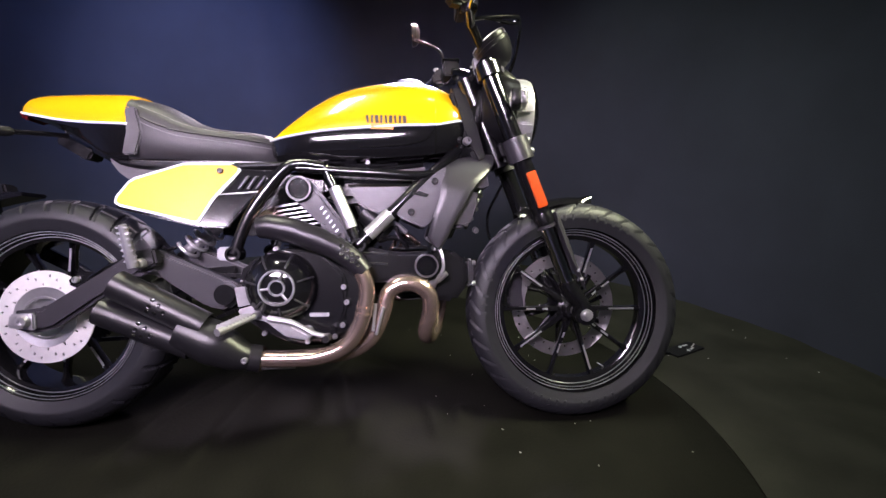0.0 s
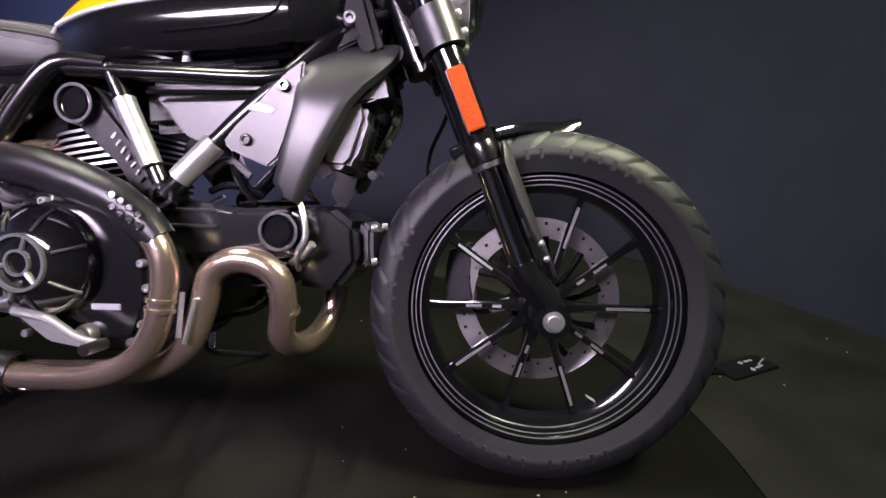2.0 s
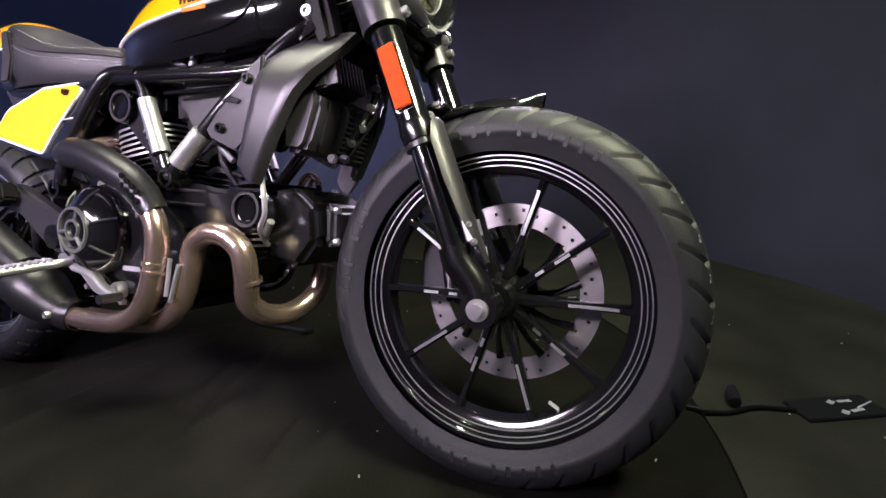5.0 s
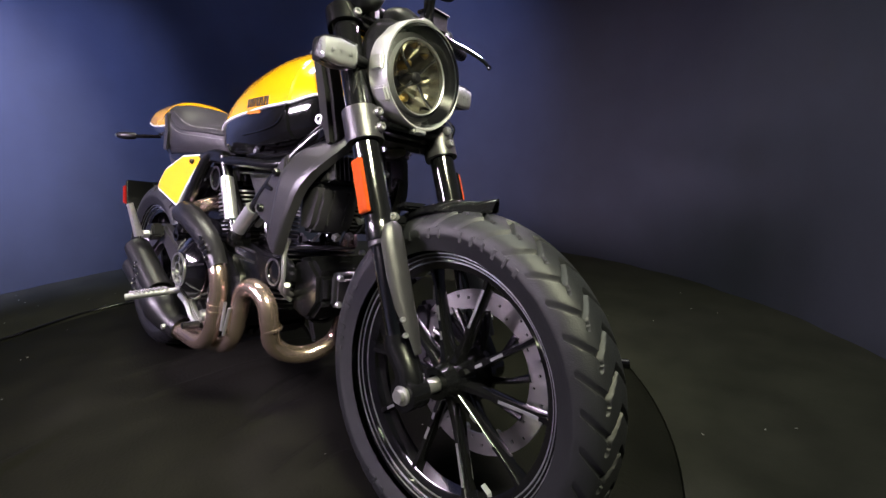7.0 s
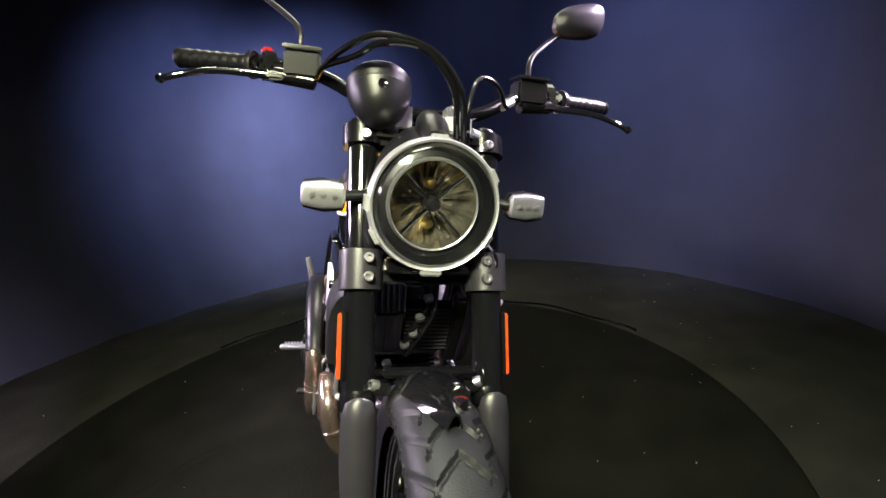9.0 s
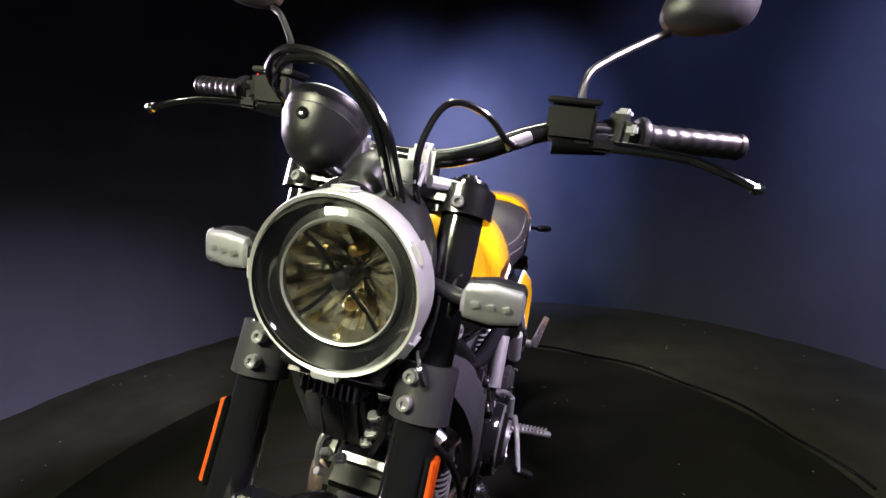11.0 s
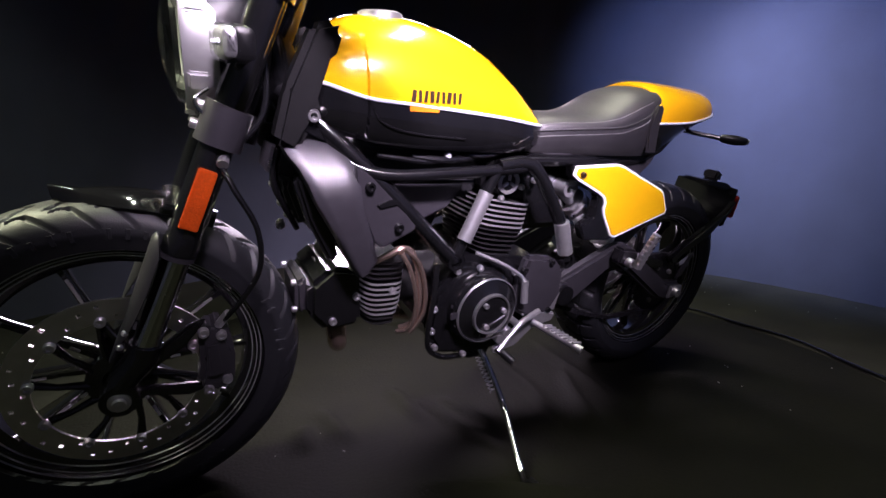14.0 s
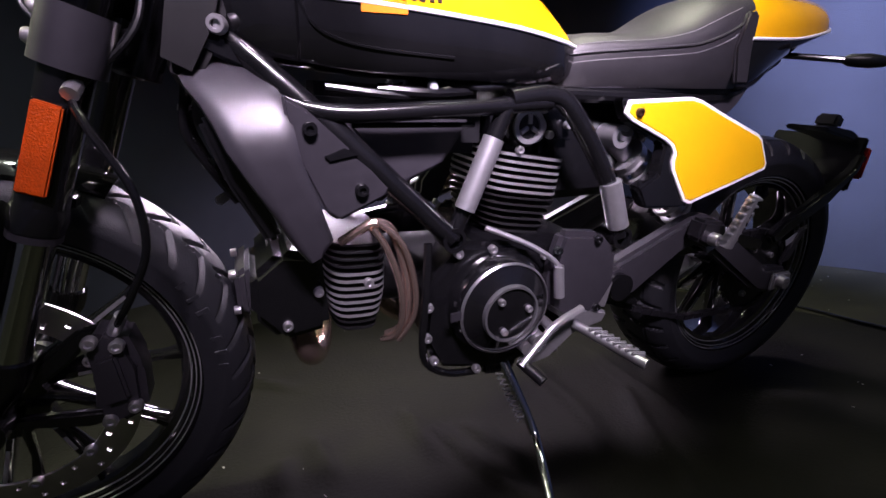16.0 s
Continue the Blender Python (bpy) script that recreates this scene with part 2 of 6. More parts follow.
# ---- the place ----
seg = 160
bm = bmesh.new()
rings = []
for r in (1.272, 1.3, 1.5, 1.8, 2.2, 2.6):
    rings.append([bm.verts.new((CX + r * math.cos(2 * math.pi * k / seg), r * math.sin(2 * math.pi * k / seg),
                  0.004 * noise.noise((3 * r * math.cos(2 * math.pi * k / seg), 3 * r * math.sin(2 * math.pi * k / seg), 5)) if 1.4 < r < 2.3 else -0.004 if r < 1.3 else 0)) for k in range(seg)])
for u, v in zip(rings, rings[1:]):
    for k in range(seg):
        bm.faces.new((u[k], u[(k + 1) % seg], v[(k + 1) % seg], v[k]))
low = [bm.verts.new((v.co.x, v.co.y, -0.04)) for v in rings[0]]
for k in range(seg):
    bm.faces.new((rings[0][k], rings[0][(k + 1) % seg], low[(k + 1) % seg], low[k]))
bm.faces.new(low)
floor = tagged(new("floor", finish(bm, "floor", LIT_CLOTH, 60)), "black cloth floor round the turntable, lightened for the light there", "floor", kind="structure")

# the turntable: a cloth-covered disc with soft folds
bm = bmesh.new()
nr, na = 110, 420
FOLDS = [((-0.424, 0.229), (-0.519, -0.184)), ((-0.223, 0.257), (-0.312, -0.205)), ((-0.058, 0.202), (-0.004, -0.013)), ((-0.004, 0.298), (0.084, -0.064)),
         ((0.096, -0.134), (0.073, 0.087)), ((0.326, -0.115), (0.298, 0.061)), ((0.38, -0.06), (0.38, 0.05)), ((-0.461, 0.023), (-0.282, 0.361)), ((0.2, 0.3), (-0.1, 0.5)), ((-0.3, -0.45), (-0.1, -0.75)), ((0.35, -0.4), (0.55, -0.6))]
grid = []
for i in range(nr + 1):
    row = []
    for k in range(na):
        r, a = 1.2675 * i / nr, 2 * math.pi * k / na
        x, y = CX + r * math.cos(a), r * math.sin(a)
        fold = 0.0
        for (ax, ay), (bx, by) in FOLDS:
            ln = math.hypot(bx - ax, by - ay)
            ca, sa = (bx - ax) / ln, (by - ay) / ln
            u, w = (x - ax) * ca + (y - ay) * sa, -(x - ax) * sa + (y - ay) * ca
            if -0.1 < u < ln + 0.1 and abs(w) < 0.12:
                w += 0.02 * noise.noise((5 * x, 5 * y, ax))
                q = u / ln - 0.5
                fold += 0.016 * math.exp(-(w / (0.012 if w > 0 else 0.03)) ** 2 - (q / 0.5) ** 4)
        edge = max(0, (r - 1.254) / 0.014)
        row.append((x, y, fold + 0.0015 * noise.noise((6 * x, 6 * y, 1)) - 0.001 - 0.004 * min(1, edge) ** 2))
    grid.append(row)
vs = [[bm.verts.new(q) for q in row] for row in grid[1:]]
c0 = bm.verts.new((CX, 0, 0))
for k in range(na):
    bm.faces.new((c0, vs[0][k], vs[0][(k + 1) % na]))
for u, v in zip(vs, vs[1:]):
    for k in range(na):
        bm.faces.new((u[k], v[k], v[(k + 1) % na], u[(k + 1) % na]))
rim = [bm.verts.new((v.co.x, v.co.y, -0.03)) for v in vs[-1]]
for k in range(na):
    bm.faces.new((vs[-1][k], rim[k], rim[(k + 1) % na], vs[-1][(k + 1) % na]))
tagged(new("floor_turntable", finish(bm, "floor_turntable", SHADED_CLOTH, 60)), "round turntable in creased black cloth, darkened for the shade under the bike", "turntable", kind="structure")

# the round wall of drapes, and the ceiling
RW = 2.1
bm = bmesh.new()
ns = 320
zs = [0.0, 0.5, 1.0, 1.5, 2.0, 2.5, 3.0]


def wall_r(a, z):
    fold = 0.006 * math.sin(23 * a + 1.5 * math.sin(5 * a)) + 0.004 * math.sin(57 * a)
    return RW + fold


inner = [[bm.verts.new((CX + wall_r(2 * math.pi * k / ns, z) * math.cos(2 * math.pi * k / ns), wall_r(2 * math.pi * k / ns, z) * math.sin(2 * math.pi * k / ns), z)) for k in range(ns)] for z in zs]
outer = [[bm.verts.new((CX + (RW + 0.06) * math.cos(2 * math.pi * k / ns), (RW + 0.06) * math.sin(2 * math.pi * k / ns), z)) for k in range(ns)] for z in (0.0, 3.0)]
for u, v in list(zip(inner, inner[1:])) + [(inner[-1], outer[1]), (outer[1], outer[0]), (outer[0], inner[0])]:
    for k in range(ns):
        bm.faces.new((u[k], u[(k + 1) % ns], v[(k + 1) % ns], v[k]))
tagged(new("wall_round", finish(bm, "wall_round", WALL, 60)), "dark blue-black draped wall curving round the stage", "wall", kind="structure")
tagged(new("ceiling", finish(lathe([(0, 3.0), (2.3, 3.0), (2.3, 3.1), (0, 3.1)], (CX, 0, 0), (0, 0, 1), 64), "ceiling", CEIL)), "plain black ceiling over the stage", "ceiling", kind="structure")

# ---- the motorcycle, built upright about its wheels and then leaned ----
bike = new("motorcycle")
bike.matrix_world = Matrix.Translation((0, 0, 0.001)) @ LEAN
tagged(bike, "yellow and black scrambler motorcycle leaning on its side stand", "motorcycle")
FX, FZ, RX, RZ = 0.7245, 0.319, -0.7225, 0.315


def tyre_mesh(cx, cz, R, half, side_h, rim_r, n, tread):
    """A tyre whose tread grooves are cut into its crown."""
    bm = bmesh.new()
    prof = []
    m = 80
    for j in range(m + 1):
        v = -1 + 2 * j / m
        a = v * 1.9
        y = half * math.sin(min(1.57, max(-1.57, a))) * (1 - 0.16 * max(0, abs(a) - 1.57) / 0.33)
        h = side_h * (1 - math.cos(min(1.57, abs(a)))) ** 1.25 * 0.62 if abs(a) <= 1.57 else side_h * 0.62 + (side_h * 0.38) * (abs(a) - 1.57) / 0.33
        prof.append((v, y, R - h))
    prof = [(v, y, max(r, rim_r)) for v, y, r in prof]
    vs = []
    for i in range(n):
        th = 2 * math.pi * i / n
        ring = []
        for v, y, r in prof:
            ring.append(bm.verts.new((cx + (r - tread(th, v)) * math.cos(th), y, cz + (r - tread(th, v)) * math.sin(th))))
        vs.append(ring)
    for i in range(n):
        u, w = vs[i], vs[(i + 1) % n]
        for j in range(len(prof) - 1):
            bm.faces.new((u[j], u[j + 1], w[j + 1], w[j]))
    return bm


def tread_front(th, v):
    s = th / (2 * math.pi) * 34
    a = abs(v)
    if a > 0.72:
        # raised ribs round the sidewall and a fine mould line
        return -0.0012 if 0.86 < a < 0.885 else 0.0008 if 0.735 < a < 0.76 else 0.0
    lean = 0.62 * a / 0.3 if a < 0.3 else 0.62 - 0.55 * (a - 0.3) / 0.32
    u = (s + lean + (0.5 if v > 0 else 0.0) * (a > 0.3)) % 1
    d = min(u, 1 - u)
    deep = 0.007 * max(0.0, min(1.0, (0.115 - d) / 0.055)) * min(1.0, (0.74 - a) / 0.06)
    w = (2 * s) % 1
    if abs(a - 0.3 - 0.05 * abs(2 * w - 1)) < 0.024 and v * ((s % 1) - 0.5) > 0:
        deep = 0.006
    return deep


def tread_rear(th, v):
    s = th / (2 * math.pi) * 30
    a = abs(v)
    if a > 0.66:
        return 0.0
    u = (s + (0.5 if v > 0 else 0) + 0.8 * a) % 1
    if min(u, 1 - u) < 0.1:
        return 0.006
    return 0.005 if 0.33 < a < 0.37 else 0.0


def wheel(name, label, cx, cz, R, half, side_h, rim_r, rim_half, tread, spoke_y, phase, n):
    tyre = part(name, tyre_mesh(cx, cz, R, half, side_h, rim_r, n, tread), RUBBER, bike, label, 35)
    w = rim_half
    prof = [(rim_r + 0.006, w), (rim_r + 0.004, w + 0.004), (rim_r - 0.003, w + 0.004), (rim_r - 0.007, w - 0.002), (rim_r - 0.016, w - 0.004), (rim_r - 0.02, w - 0.012), (rim_r - 0.03, w - 0.016), (rim_r - 0.034, w * 0.45),
            (rim_r - 0.034, -w * 0.45), (rim_r - 0.03, -w + 0.016), (rim_r - 0.02, -w + 0.012), (rim_r - 0.016, -w + 0.004), (rim_r - 0.007, -w + 0.002), (rim_r - 0.003, -w - 0.004), (rim_r + 0.004, -w - 0.004), (rim_r + 0.006, -w), (rim_r - 0.01, 0)]
    rim = part("rim", lathe(prof, (cx, 0, cz), (0, 1, 0), 96, closed=True), GLOSS, tyre, "gloss black cast rim with machined pinstripes")
    for sy in (1, -1):
        for rr, yy in ((rim_r - 0.0045, w + 0.0025), (rim_r - 0.0115, w - 0.0025), (rim_r - 0.0195, w - 0.0105)):
            part("pinstripe", lathe([(rr + 0.0008, sy * yy + 0.0012), (rr + 0.0008, sy * yy - 0.0012), (rr - 0.0008, sy * yy - 0.0012), (rr - 0.0008, sy * yy + 0.0012)], (cx, 0, cz), (0, 1, 0), 96, closed=True), ALU, tyre, "machined silver line")
    part("hub", lathe([(0.018, -spoke_y - 0.022), (0.03, -spoke_y - 0.02), (0.034, -0.02), (0.045, -0.014), (0.045, 0.014), (0.034, 0.02), (0.03, spoke_y + 0.02), (0.018, spoke_y + 0.022)], (cx, 0, cz), (0, 1, 0), 32, closed=True), SATIN, tyre)
    for k in range(10):
        a = phase + k * math.pi / 5
        bm = bmesh.new()
        rings = []
        for r, wd, dp in ((0.036, 0.011, 0.02), (0.09, 0.0075, 0.016), (rim_r - 0.06, 0.006, 0.013), (rim_r - 0.031, 0.0085, 0.018)):
            rr = []
            for ty, tz in ((-0.5, -1), (0.5, -1), (1, -0.6), (1, 0.6), (0.5, 1), (-0.5, 1), (-1, 0.6), (-1, -0.6)):
                t, y = ty * wd, tz * dp
                rr.append((cx + r * math.cos(a) - t * math.sin(a), y, cz + r * math.sin(a) + t * math.cos(a)))
            rings.append(rr)
        part("spoke", loft(rings, bm), GLOSS, tyre)
        for sy in (1, -1):
            bm = bmesh.new()
            rs = []
            for r in (0.075, 0.1, 0.14) if k % 2 else (0.115, 0.15, rim_r - 0.05):
                dp = 0.0172 if r < 0.1 else 0.0153
                rs.append([(cx + r * math.cos(a) - t * math.sin(a), sy * (dp - d), cz + r * math.sin(a) + t * math.cos(a)) for t, d in ((-0.0027, 0), (0.0027, 0), (0.0027, 0.003), (-0.0027, 0.003))])
            part("machined_strip", loft(rs, bm), ALU, tyre, "bare aluminium strip on the spoke")
    part("valve_sticker", block((cx + (rim_r - 0.038) * math.cos(-1.05), 0.004 - w * 0.0, cz + (rim_r - 0.038) * math.sin(-1.05)), (0.028, 0.012, 0.0022), (0, 90 - 60 + 0, 0), 0.0005), LABEL, tyre, "small pale sticker inside the rim")
    return tyre


front = wheel("front_wheel", "narrow black road tyre with chevron grooves", FX, FZ, 0.3205, 0.062, 0.077, 0.243, 0.034, tread_front, 0.03, 0.0, 816)
rear = wheel("rear_wheel", "wide black tyre with blocky tread", RX, RZ, 0.315, 0.09, 0.09, 0.23, 0.07, tread_rear, 0.05, 0.25, 540)


# raised lettering on the sidewalls, as plain rubber bars
for s in (1, -1):
    for first, count in ((57, 12), (237, 12), (150, 7)):
        for k in range(count):
            if k == count // 2:
                continue
            a = radians(first + 5.2 * k)
            r, h = 0.2745, 0.019 if k % 3 else 0.015
            c = (FX + r * math.cos(a), s * 0.0612, FZ + r * math.sin(a))
            part("sidewall_bar", block(c, (h, 0.0024, 0.006 if k % 2 else 0.0075), (0, -math.degrees(a), 0), 0.0006, None, 1), RUBBER, front, "raised bar of sidewall lettering")


def ring_disc(cx, cz, y, r0, r1, th, holes, parent, m, label):
    bm = bmesh.new()
    n = holes * 12
    radii = [r0 + (r1 - r0) * t for t in (0, 0.14, 0.3, 0.48, 0.64, 0.8, 1.0)]
    lay = [[[bm.verts.new((cx + r * math.cos(2 * math.pi * i / n), y + s * th / 2, cz + r * math.sin(2 * math.pi * i / n))) for r in radii] for i in range(n)] for s in (-1, 1)]
    for s in (0, 1):
        for i in range(n):
            for j in range(len(radii) - 1):
                hole = i % 4 == 1 and j == (1, 3, 4)[(i // 4) % 3]
                q = (lay[s][i][j], lay[s][i][j + 1], lay[s][(i + 1) % n][j + 1], lay[s][(i + 1) % n][j])
                if not hole:
                    bm.faces.new(q)
                elif s == 0:
                    p = (lay[1][i][j], lay[1][i][j + 1], lay[1][(i + 1) % n][j + 1], lay[1][(i + 1) % n][j])
                    for k in range(4):
                        bm.faces.new((q[k], q[(k + 1) % 4], p[(k + 1) % 4], p[k]))
    for i in range(n):
        for j in (0, -1):
            bm.faces.new((lay[0][i][j], lay[0][(i + 1) % n][j], lay[1][(i + 1) % n][j], lay[1][i][j]))
    return part("brake_disc", bm, m, parent, label, 50)


ring_disc(FX, FZ, 0.072, 0.125, 0.165, 0.005, 12, front, DISC, "drilled steel brake disc")
for k in range(10):
    a = 0.2 + k * math.pi / 5
    bm = tube([(FX + 0.045 * math.cos(a - 0.25), 0.06, FZ + 0.045 * math.sin(a - 0.25)), (FX + 0.09 * math.cos(a - 0.1), 0.066, FZ + 0.09 * math.sin(a - 0.1)), (FX + 0.128 * math.cos(a), 0.07, FZ + 0.128 * math.sin(a))], [0.008, 0.0055, 0.008], 8)
    part("disc_carrier_arm", bm, SATIN, front)
    bolt((FX + 0.127 * math.cos(a), 0.077, FZ + 0.127 * math.sin(a)), (0, 1, 0), 0.0085, front)
part("disc_carrier", lathe([(0.03, 0.05), (0.055, 0.052), (0.055, 0.066), (0.03, 0.07)], (FX, 0, FZ), (0, 1, 0), 32, closed=True), SATIN, front)
ring_disc(RX, RZ, -0.088, 0.075, 0.1225, 0.005, 12, rear, GLARE_DISC, "drilled steel rear brake disc, lightened for glare")
part("disc_carrier", lathe([(0.03, -0.06), (0.08, -0.084), (0.08, -0.092), (0.03, -0.08)], (RX, 0, RZ), (0, 1, 0), 32, closed=True), ALU, rear)
part("tone_ring", lathe([(0.05, -0.096), (0.056, -0.096), (0.056, -0.1), (0.05, -0.1)], (RX, 0, RZ), (0, 1, 0), 48, closed=True), STEEL, rear)
# rear sprocket with teeth
bm = bmesh.new()
rs = []
for y in (0.083, 0.09):
    rs.append([(RX + (0.098 if k % 4 in (0, 1) else 0.092) * math.cos(2 * math.pi * k / 168), y, RZ + (0.098 if k % 4 in (0, 1) else 0.092) * math.sin(2 * math.pi * k / 168)) for k in range(168)])
part("sprocket", loft(rs, bm), DGREY, rear, "dark steel rear sprocket")
for k in range(5):
    a = k * 2 * math.pi / 5
    bolt((RX + 0.06 * math.cos(a), 0.092, RZ + 0.06 * math.sin(a)), (0, 1, 0), 0.008, rear)

# ---- fuel tank ----
ZT = [(-0.165, 0.80), (-0.14, 0.817), (-0.101, 0.857), (-0.037, 0.909), (0.043, 0.953), (0.157, 0.981), (0.239, 0.985), (0.314, 0.972), (0.365, 0.943), (0.388, 0.91), (0.396, 0.875)]
ZL = [(-0.165, 0.792), (-0.1, 0.799), (0.0, 0.811), (0.12, 0.821), (0.22, 0.828), (0.30, 0.833), (0.37, 0.851), (0.396, 0.858)]
ZB = [(-0.165, 0.735), (-0.07, 0.732), (0.12, 0.738), (0.23, 0.745), (0.346, 0.762), (0.396, 0.775)]
WT = [(-0.165, 0.055), (-0.13, 0.082), (-0.07, 0.108), (0.0, 0.125), (0.1, 0.134), (0.2, 0.137), (0.29, 0.133), (0.35, 0.118), (0.38, 0.1), (0.396, 0.08)]


def tank_half(x, a):
    """A point of the tank's upper skin: a from 0 at the stripe to 1 on the spine."""
    step = 0.005 if -0.12 < x < 0.3005 else 0.0
    w, zt, zl = curve(WT, x), curve(ZT, x) - 0.005, curve(ZL, x)
    c, s = math.cos(a * math.pi / 2), math.sin(a * math.pi / 2)
    bulge = step * max(0.0, 1 - a / 0.62) ** 0.35 if a < 0.62 else 0.0
    return (w + bulge) * c, zl + max(zt - zl, 0.004) * s


xs = sorted([-0.165, -0.15, -0.1201, -0.119, 0.3004, 0.3035, 0.396, 0.385] + [-0.135 + i * 0.0185 for i in range(28)])
rings = []
for x in xs:
    ring = []
    for i in range(-22, 23):
        a = 1 - abs(i) / 22
        y, z = tank_half(x, a)
        ring.append((x, math.copysign(y, i) if i else 0.0, z))
    rings.append(ring)
bm = loft(rings, wrap=False)
bm.faces.new([bm.verts.new(q) for q in rings[-1]])
tank = part("fuel_tank", bm, YELLOW, bike, "yellow and black steel fuel tank with a white stripe", 30)
rings = []
for x in xs:
    y0, zl = tank_half(x, 0)
    zb = curve(ZB, x)
    ring = []
    for s in (1, -1):
        side = [(x, s * y0, zl), (x, s * (y0 + 0.004), zl - 0.3 * (zl - zb)), (x, s * (y0 - 0.002), zl - 0.72 * (zl - zb)), (x, s * (y0 - 0.016), zb + 0.004), (x, s * (y0 - 0.03), zb)]
        ring += side if s == 1 else side[::-1]
    rings.append(ring)
part("lower_tank", loft(rings), GLOSS, tank, "gloss black lower tank side", 30)
for s in (1, -1):
    pts = [(x, s * (tank_half(x, 0)[0] + 0.001), curve(ZL, x)) for x in xs if x < 0.394]
    part("stripe", tube(pts, 0.0034, 8), WHITE, tank, "thin white stripe")
    # raised rib on the black flank
    pts = [(0.3, s * 0.139, 0.83), (0.285, s * 0.141, 0.8), (0.25, s * 0.142, 0.783), (0.19, s * 0.142, 0.774), (0.1, s * 0.139, 0.768)]
    part("flank_rib", tube(spline(pts), 0.0024, 6), GLOSS, tank)
part("filler_cap", lathe([(0.0, 0.008), (0.03, 0.009), (0.036, 0.011), (0.042, 0.008), (0.045, -0.012)], (0.235, 0, 0.975), (0.05, 0, 1), 40), ALU, tank, "round aluminium filler cap")
for s in (1, -1):
    # badge drawn as bars in its two colours
    for k in range(9):
        x = 0.219 - k * 0.0122
        a = next(q / 100 for q in range(5, 60) if tank_half(x, q / 100)[1] >= 0.843)
        y = tank_half(x, a)[0]
        part("badge_bar", block((x, s * (y + 0.0004), 0.843), (0.0062 if k % 3 else 0.0085, 0.003, 0.021), (s * 6, -8 + 9 * (k % 2), 0), 0.0006), BADGE_B, tank, "dark bar of the tank badge")
    part("badge_plate", block((0.197 if s > 0 else 0.16, s * (tank_half(0.197, 0)[0] + 0.0016), 0.823), (0.06, 0.003, 0.015), (0, 0, 0), 0.0008), BADGE_O, tank, "orange plate of the tank badge")
    bolt((0.39, s * 0.106, 0.797), (0.2, s, 0), 0.0115, tank)
    part("tank_foot", prism([(0.34, 0.77), (0.42, 0.79), (0.425, 0.775), (0.36, 0.745)], s * 0.085, s * 0.103, 0.004), GLOSS, tank)

# ---- seat and tail ----
def section(x, w, zb, zp, zt, n=9):
    """A saddle section: base, flank up to the piping, domed top."""
    half = [(w * 0.9, zb), (w * 1.0, zb + 0.3 * (zp - zb)), (w * 1.0, zp - 0.008), (w * 0.985, zp)]
    for i in range(1, n + 1):
        a = i / n * math.pi / 2
        half.append((w * 0.985 * math.cos(a) ** 0.8, zp + (zt - zp) * math.sin(a) ** 0.9))
    return [(x, y, z) for y, z in half[:-1]] + [(x, 0, half[-1][1])] + [(x, -y, z) for y, z in half[:-1][::-1]]


SW = [(-0.5, 0.118), (-0.44, 0.126), (-0.36, 0.124), (-0.28, 0.11), (-0.2, 0.092), (-0.15, 0.078), (-0.12, 0.062)]
ST = [(-0.5, 0.905), (-0.44, 0.893), (-0.4, 0.875), (-0.358, 0.85), (-0.31, 0.832), (-0.26, 0.825), (-0.2, 0.822), (-0.15, 0.812), (-0.12, 0.79)]
SP = [(-0.5, 0.862), (-0.475, 0.845), (-0.44, 0.827), (-0.4, 0.812), (-0.36, 0.802), (-0.22, 0.79), (-0.15, 0.783), (-0.12, 0.775)]
sx = [-0.5 + i * 0.38 / 30 for i in range(31)]
seat = part("seat", loft([section(x, curve(SW, x), 0.732, curve(SP, x), curve(ST, x)) for x in sx]), LEATHER, bike, "dark grey vinyl single seat with pale stitching", 40)
for s in (1, -1):
    pts = [(x, s * (curve(SW, x) * 0.985 + 0.001), curve(SP, x) + 0.001) for x in sx]
    part("piping", tube(pts, 0.0026, 6), LEATHER, seat)
    tb, tb2 = bmesh.new(), bmesh.new()
    for i in range(78):
        x0, x1 = -0.47 + i * 0.0043, -0.47 + i * 0.0043 + 0.003
        q = [(x, s * (curve(SW, x) + 0.0006), curve(SP, x) - 0.012) for x in (x0, x1)]
        tube(q, 0.0007, 4, bm=tb)
        q = []
        for x in (x0, x1):
            f = (x + 0.47) / 0.34
            yy = s * curve(SW, x) * 0.985 * math.cos(0.42) ** 0.8
            zz = curve(SP, x) + (curve(ST, x) - curve(SP, x)) * math.sin(0.42) ** 0.9
            q.append((x, yy, zz + 0.0008))
        tube(q, 0.0007, 4, bm=tb2)
    for rows in (tb, tb2):
        part("stitching", rows, THREAD, seat, "pale grey stitching")["kind"] = "stuff"
part("seat_base", prism([(-0.5, 0.731), (-0.13, 0.731), (-0.12, 0.722), (-0.5, 0.722)], -0.105, 0.105, 0.003), SATIN, seat)

CW = [(-0.806, 0.042), (-0.79, 0.072), (-0.755, 0.096), (-0.66, 0.114), (-0.56, 0.124), (-0.49, 0.128), (-0.45, 0.122)]
CT = [(-0.806, 0.872), (-0.79, 0.895), (-0.765, 0.908), (-0.69, 0.915), (-0.56, 0.919), (-0.5, 0.913), (-0.45, 0.88)]
CL = [(-0.806, 0.86), (-0.77, 0.848), (-0.7, 0.834), (-0.63, 0.824), (-0.49, 0.818), (-0.45, 0.818)]
CB = [(-0.806, 0.854), (-0.75, 0.836), (-0.68, 0.81), (-0.6, 0.772), (-0.555, 0.745), (-0.49, 0.738)]


